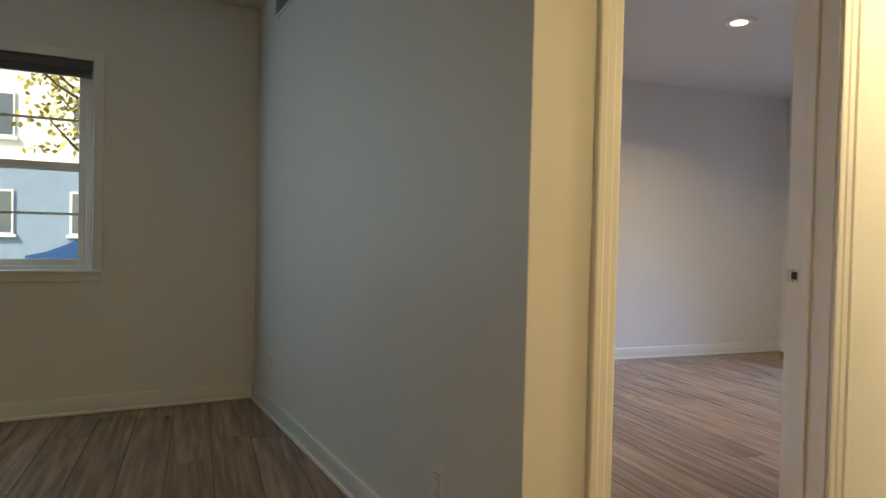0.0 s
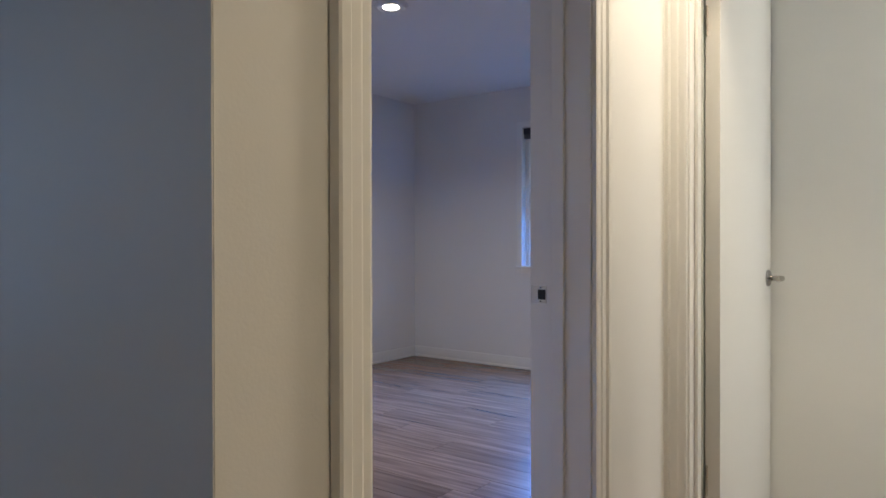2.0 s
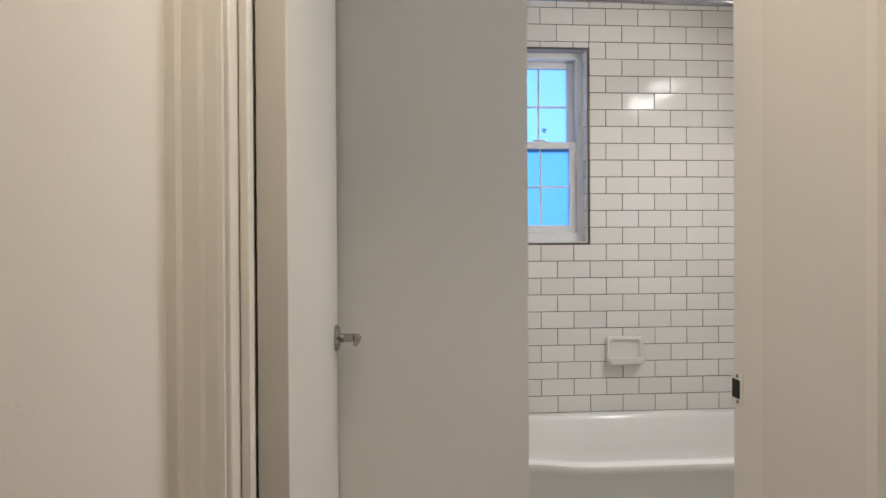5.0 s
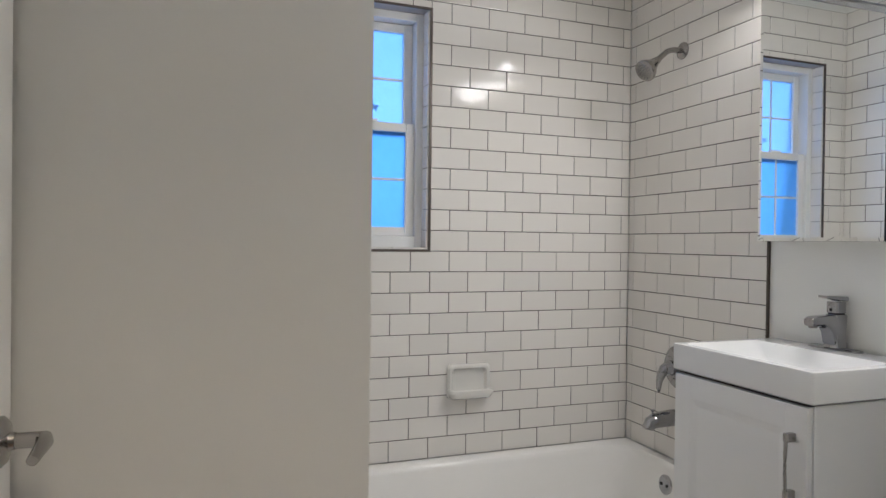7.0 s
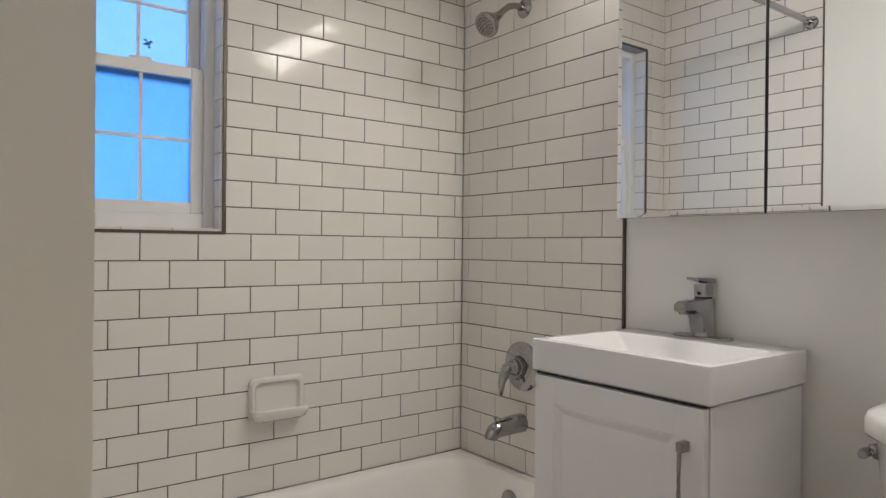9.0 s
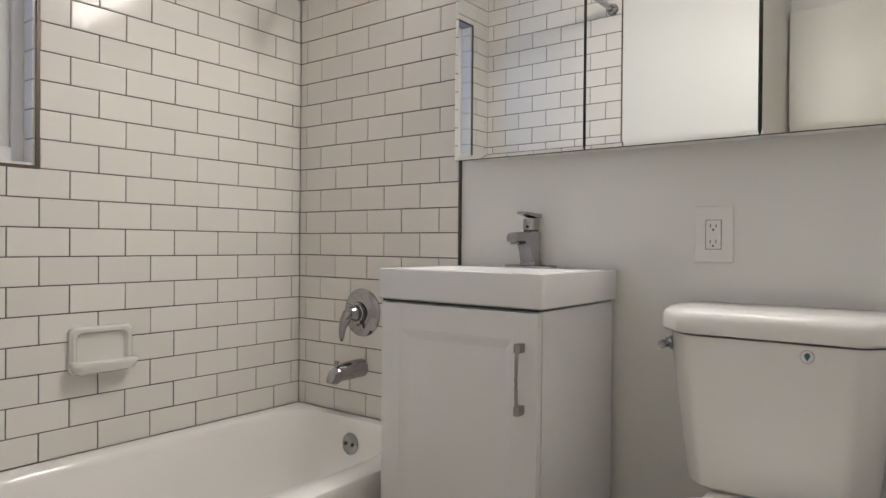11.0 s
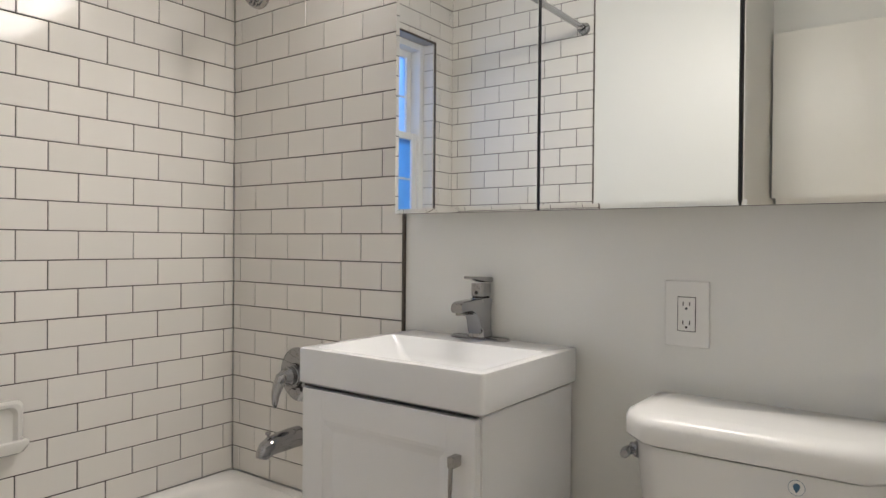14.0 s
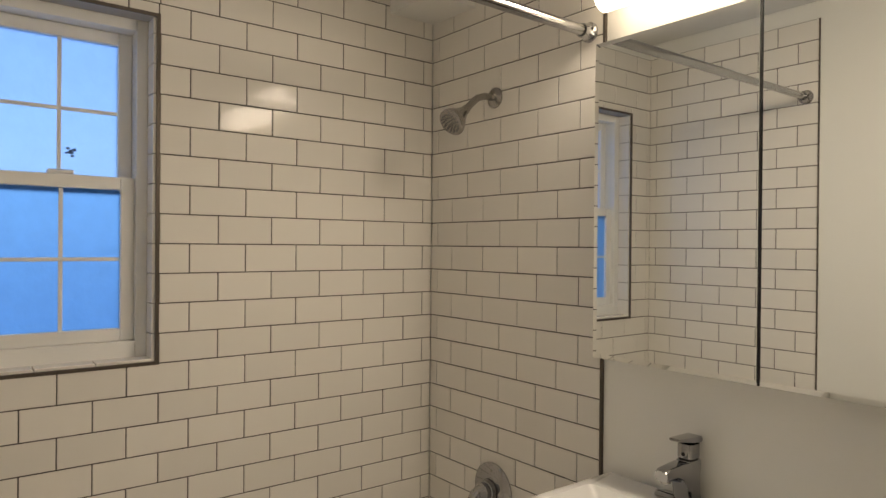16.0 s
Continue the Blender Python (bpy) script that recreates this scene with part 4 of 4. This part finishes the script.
part("lens", lathe([(0.0, -0.004), (0.0695, -0.004), (0.0695, -0.010), (0.0, -0.016)], pose(-3.85, -1.405, 2.38), 32), M_LAMP, cl, "glowing lens", True)
hl = thing("hall_ceiling_light", (-1.64, -2.52, 2.38), "round warm ceiling light in the hall", "ceiling light")
part("trim_ring", lathe([(0.10, -0.0005), (0.15, -0.0005), (0.148, -0.014), (0.10, -0.02)], pose(-1.64, -2.52, 2.38), 36), M_PLASTIC, hl, smooth=True)
part("lens", lathe([(0.0, -0.006), (0.0995, -0.006), (0.0995, -0.014), (0.0, -0.03)], pose(-1.64, -2.52, 2.38), 32), M_LAMP3, hl, "warm glowing lens", True)

# Unseen fixture, made up to go with the living room fill lamp.
ll = thing("living_fill_fixture", (-0.45, -3.62, 2.38), "added unseen round warm ceiling light that brightens the hall wall", "ceiling light")
part("trim_ring", lathe([(0.10, -0.0005), (0.15, -0.0005), (0.148, -0.014), (0.10, -0.02)], pose(-0.45, -3.62, 2.38), 36), M_PLASTIC, ll, smooth=True)
part("lens", lathe([(0.0, -0.006), (0.0995, -0.006), (0.0995, -0.014), (0.0, -0.03)], pose(-0.45, -3.62, 2.38), 32), M_LAMP3, ll, "warm glowing lens", True)
VENT_X = -2.263
vent = thing("wall_vent", M_A @ Vector((VENT_X, -0.002, 2.27)), "white louvred air vent high on the wall", "air vent")
bm = bmesh.new()
for x0, x1, z0, z1 in ((-0.16, 0.16, 2.33, 2.35), (-0.16, 0.16, 2.205, 2.225), (-0.16, -0.14, 2.225, 2.33), (0.14, 0.16, 2.225, 2.33)):
    box(VENT_X + x0, VENT_X + x1, -0.012, -0.0002, z0, z1, 0.002, 1, bm)
part("frame", turned(bm), M_PLASTIC, vent)
part("backing", turned(box(VENT_X - 0.14, VENT_X + 0.14, -0.002, -0.0005, 2.225, 2.33)), M_DARK, vent)
for k in range(7):
    bm = box(VENT_X - 0.139, VENT_X + 0.139, -0.007, 0.007, -0.001, 0.001)
    bm.transform(Matrix.Translation((0, -0.008, 2.234 + 0.0145 * k)) @ pose(0, 0, 0, 40))
    part("slat", turned(bm), M_PLASTIC, vent)

# ---- outdoors ----
tagged(part("ground", box(-300, 300, -300, 300, -0.5, -0.3), M_GROUND), "lawn and soil around the house", "ground", kind="structure")
tagged(part("road", box(-17, -11, -200, 200, -0.299, -0.28), M_ROAD), "asphalt street beside the house", "road", kind="structure")


def far_house():
    h = thing("apartment_building", (-27, -9, -0.3), "grey-blue apartment building with a pale upper storey", "building")
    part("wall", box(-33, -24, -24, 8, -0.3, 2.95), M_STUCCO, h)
    part("upper_wall", box(-32.9, -24.12, -23.9, 7.9, 2.95, 6.6), M_PALESIDING, h, "pale upper storey")
    part("belt_course", box(-33.05, -23.90, -24.05, 8.05, 2.90, 3.02, 0.02), M_VINYL, h)
    part("roof", loft([[Vector(p) for p in ((-33.5, -24.5, 6.6), (-23.6, -24.5, 6.6), (-23.6, 8.5, 6.6), (-33.5, 8.5, 6.6))], [Vector(p) for p in ((-29.5, -22, 8.2), (-27.5, -22, 8.2), (-27.5, 6, 8.2), (-29.5, 6, 8.2))]]), M_ROOF, h)
    for k in range(13):
        for z, x in ((0.75, -24.0), (3.7, -24.12)):
            y = -21.6 + 2.3 * k
            w = part("window", box(x - 0.02, x + 0.06, y - 0.40, y + 0.40, z, z + 1.35, 0.01), M_VINYL, h)
            part("sill", box(x - 0.02, x + 0.12, y - 0.48, y + 0.48, z - 0.09, z, 0.01), M_VINYL, w)
            for a, b in ((z + 0.06, z + 0.64), (z + 0.70, z + 1.29)):
                part("pane", box(x + 0.062, x + 0.075, y - 0.33, y + 0.33, a, b), M_WINDARK, w)


far_house()


def tree(x, y, z0, height, spread, seed):
    rnd = random.Random(seed)
    t = thing("street_tree", (x, y, z0), "slender street tree with yellow autumn leaves", "tree")
    bm = sweep([(x, y, z0), (x + 0.05, y, z0 + height * 0.25), (x - 0.04, y + 0.06, z0 + height * 0.5), (x, y, z0 + height * 0.9)], [0.16, 0.12, 0.09, 0.02], 10)
    tips = []
    for k in range(16):
        a, h0 = rnd.uniform(0, 6.28), height * rnd.uniform(0.32, 0.8)
        d = spread * rnd.uniform(0.5, 1.0) * (1.15 - h0 / height)
        p = Vector((x + d * math.cos(a), y + d * math.sin(a), z0 + h0 + d * 0.7))
        sweep([(x, y, z0 + h0), (x + 0.5 * (p.x - x), y + 0.5 * (p.y - y), z0 + h0 + d * 0.28), p], [0.045, 0.028, 0.01], 6, bm)
        tips += [p, Vector((x, y, z0 + h0)).lerp(p, 0.6)]
    part("trunk", bm, M_BARK, t)
    verts, faces = [], []
    for p in tips:
        for _ in range(45):
            c = p + Vector([rnd.gauss(0, 0.32) for _ in range(3)])
            u = Vector([rnd.gauss(0, 1) for _ in range(3)]).normalized() * 0.075
            v = u.cross(Vector([rnd.gauss(0, 1) for _ in range(3)])).normalized() * 0.05
            n = len(verts)
            verts += [c - u, c + v, c + u, c - v]
            faces.append((n, n + 1, n + 2, n + 3))
    me = bpy.data.meshes.new("crown")
    me.from_pydata(verts, [], faces)
    me.materials.append(M_LEAF)
    ob = new("crown", me)
    ob.parent = t
    ob.matrix_parent_inverse = Matrix.Translation((-x, -y, -z0))
    tagged(ob, "yellow-green autumn leaves")


tree(-16.5, -6.4, -0.3, 7.0, 2.8, 3)
tree(-14.5, -11.5, -0.3, 7.0, 2.4, 5)


def parked_car(x, y, z0):
    c = thing("parked_car", (x, y, z0), "blue car parked on the street", "car")
    side = ((-2.1, 0.35), (-2.15, 0.75), (-1.4, 0.92), (-0.7, 1.42), (0.75, 1.45), (1.45, 0.98), (2.05, 0.88), (2.15, 0.4))
    bm = loft([[Vector((x + s, y + a, z0 + b)) for a, b in side] for s in (-0.85, 0.85)])
    bmesh.ops.bevel(bm, geom=list(bm.edges), offset=0.06, segments=2, affect="EDGES")
    part("body", bm, M_CARBLUE, c, smooth=True)
    for s in (-1, 1):
        part("side_window", box(x + s * 0.852, x + s * 0.862, y - 0.75, y + 0.85, z0 + 0.98, z0 + 1.32, 0.003), M_WINDARK, c)
        for yy in (-1.35, 1.35):
            w = part("wheel", rod((x + s * 0.70, y + yy, z0 + 0.32), (x + s * 0.88, y + yy, z0 + 0.32), 0.32), M_TYRE, c)
            part("rim", rod((x + s * 0.86, y + yy, z0 + 0.32), (x + s * 0.89, y + yy, z0 + 0.32), 0.2), M_NICKEL, w)


parked_car(-15.2, -5.3, -0.28)

# ---- floor planks ----


def planks(x0, x1, y0, y1, seed):
    rnd = random.Random(seed)
    w, length, gap = 0.185, 1.22, 0.0012
    meshes = {}
    y = y0
    while y < y1 - 0.01:
        wy = min(w, y1 - y)
        x = x0 - rnd.uniform(0, length)
        while x < x1 - 0.01:
            a, b = max(x, x0), min(x + length, x1)
            if b - a > 0.03:
                key = (round(b - a, 3), round(wy, 3))
                if key not in meshes:
                    bm = box(gap, b - a - gap, gap, wy - gap, -0.010, 0.0, 0.0008, 1)
                    me = bpy.data.meshes.new("plank")
                    bm.to_mesh(me)
                    bm.free()
                    me.materials.append(M_OAK)
                    meshes[key] = me
                ob = new("plank", meshes[key])
                ob.parent = floor
                ob.location = (a, y, 0)
            x += length
        y += w


planks(BW, -2.209, -3.56, BN, 1)
planks(-5.30, HX, -7.2, AY + 0.09, 2)
planks(HX, 1.0, -7.2, -3.26, 3)
planks(HX, -1.18, -3.26, -2.11, 4)
planks(-2.209, HX, BY0, BY1, 5)

# ---- wall tiles ----
P, L = 0.0782, 0.1545
JOINT = 0.0027
TILE_MESHES = {}


def tile_mesh(w, h, bevel=0.0019):
    """A tile in its own places: x along, z up, its face at y 0, looking to -y."""
    key = (round(w, 3), round(h, 3))
    if key not in TILE_MESHES:
        bm = bmesh.new()
        t = 0.007
        rings = [[Vector((x, y, z)) for x, z in ((e, e), (w - e, e), (w - e, h - e), (e, h - e))] for y, e in ((t, 0.0), (bevel, 0.0), (0.0003, bevel * 0.4), (0.0, bevel * 1.3))]
        loft(rings, False, True, bm)
        bmesh.ops.recalc_face_normals(bm, faces=bm.faces)
        me = bpy.data.meshes.new("tile")
        bm.to_mesh(me)
        bm.free()
        me.materials.append(M_TILE)
        for poly in me.polygons:
            poly.use_smooth = False
        TILE_MESHES[key] = me
    return TILE_MESHES[key]


def tile_wall(parent, m, length, first_odd, first_even, holes=()):
    """Lays running-bond rows. m: the pose of the wall's start at z 0, x along the wall; holes: (x0, x1, z0, z1) left free."""
    rnd = random.Random(7)
    for r in range(25):
        z0, z1 = 0.36 + r * P, min(0.36 + (r + 1) * P, N_TOP)
        s = first_odd if r % 2 else first_even
        cuts = [0.0, s]
        while cuts[-1] < length:
            cuts.append(cuts[-1] + L)
        cuts[-1] = length
        spans = []
        for a, b in zip(cuts, cuts[1:]):
            pieces = [(a, b, z0, z1)]
            for hx0, hx1, hz0, hz1 in holes:
                nxt = []
                for p0, p1, q0, q1 in pieces:
                    if q1 <= hz0 + 0.003 or q0 >= hz1 - 0.003 or p1 <= hx0 + 0.003 or p0 >= hx1 - 0.003:
                        nxt.append((p0, p1, q0, q1))
                        continue
                    if p0 < hx0:
                        nxt.append((p0, hx0, q0, q1))
                    if p1 > hx1:
                        nxt.append((hx1, p1, q0, q1))
                    c0, c1 = max(p0, hx0), min(p1, hx1)
                    if q1 > hz1 + 0.003:
                        nxt.append((c0, c1, hz1, q1))
                    if q0 < hz0 - 0.003:
                        nxt.append((c0, c1, q0, hz0))
                pieces = nxt
            spans += pieces
        for a, b, c, d in spans:
            if b - a < 0.006 or d - c < 0.006:
                continue
            j = JOINT / 2
            ob = new("tile", tile_mesh(b - a - 2 * j, d - c - 2 * j))
            ob.parent = parent
            ob.matrix_basis = m @ pose(a + j, rnd.uniform(-0.0003, 0.0003), c + j, rnd.gauss(0, 0.22), 0, rnd.gauss(0, 0.22))


S, S2 = 0.037, 0.034


def mirrored_cuts(length, s):
    """The first cut, counted from the far end, for a row whose cuts are counted from the near corner."""
    n = int((length - s) / L)
    return length - s - n * L


tile_wall(wall_north, Matrix.Translation((-1.455, 0, 0)), 1.455, mirrored_cuts(1.455, S), mirrored_cuts(1.455, S + L / 2), [(WX0 + 1.455, WX1 + 1.455, WZ0, WZ1)])
tile_wall(wall_east, pose(0, 0, 0, 0, 0, -90), 0.727, S2 + L / 2, S2)
tile_wall(wall_west, Matrix.Translation((-1.4475, -0.727, 0)) @ pose(0, 0, 0, 0, 0, 90), 0.727, mirrored_cuts(0.727, S2), mirrored_cuts(0.727, S2 + L / 2))
part("grout", box(-1.455, WX0, 0.0022, 0.0095, 0.36, N_TOP), M_GROUT, wall_north)
part("grout", box(WX1, 0.0, 0.0022, 0.0095, 0.36, N_TOP), M_GROUT, wall_north)
part("grout", box(WX0, WX1, 0.0022, 0.0095, 0.36, WZ0), M_GROUT, wall_north)
part("grout", box(WX0, WX1, 0.0022, 0.0095, WZ1, N_TOP), M_GROUT, wall_north)
part("grout", box(0.0022, 0.0095, -0.727, 0.0, 0.36, N_TOP), M_GROUT, wall_east)
part("grout", box(-1.4545, -1.4497, -0.727, 0.0, 0.36, N_TOP), M_GROUT, wall_west)
part("metal_edge", box(-0.001, 0.0096, -0.7325, -0.7272, 0.36, N_TOP), M_EDGE, wall_east, "dark metal tile edge strip")
part("metal_edge", box(-1.4546, -1.4445, -0.7325, -0.7272, 0.36, N_TOP), M_EDGE, wall_west, "dark metal tile edge strip")
# Tile strips of the window reveal.
for side, x, rz in (("east", WX1 - 0.0062, -90), ("west", WX0 + 0.0062, 90)):
    for r in range(12):
        z0, z1 = max(WZ0 + 0.006, 0.36 + (10 + r) * P), min(WZ1 - 0.006, 0.36 + (11 + r) * P)
        if z1 - z0 < 0.01:
            continue
        ob = new("reveal_tile", tile_mesh(0.056, z1 - z0 - JOINT))
        ob.parent = reveal
        ob.matrix_basis = Matrix.Translation((x - 0.0072 if side == "east" else x + 0.0072, 0.061 if side == "east" else 0.005, z0 + JOINT / 2)) @ pose(0, 0, 0, 0, 0, rz)
for k in range(3):
    a = WX0 + 0.016 + k * 0.132
    ob = new("reveal_tile", tile_mesh(0.1285, 0.056))
    ob.parent = reveal
    ob.matrix_basis = Matrix.Translation((a, 0.005, WZ0 + 0.0135)) @ pose(0, 0, 0, -90, 0, 0)
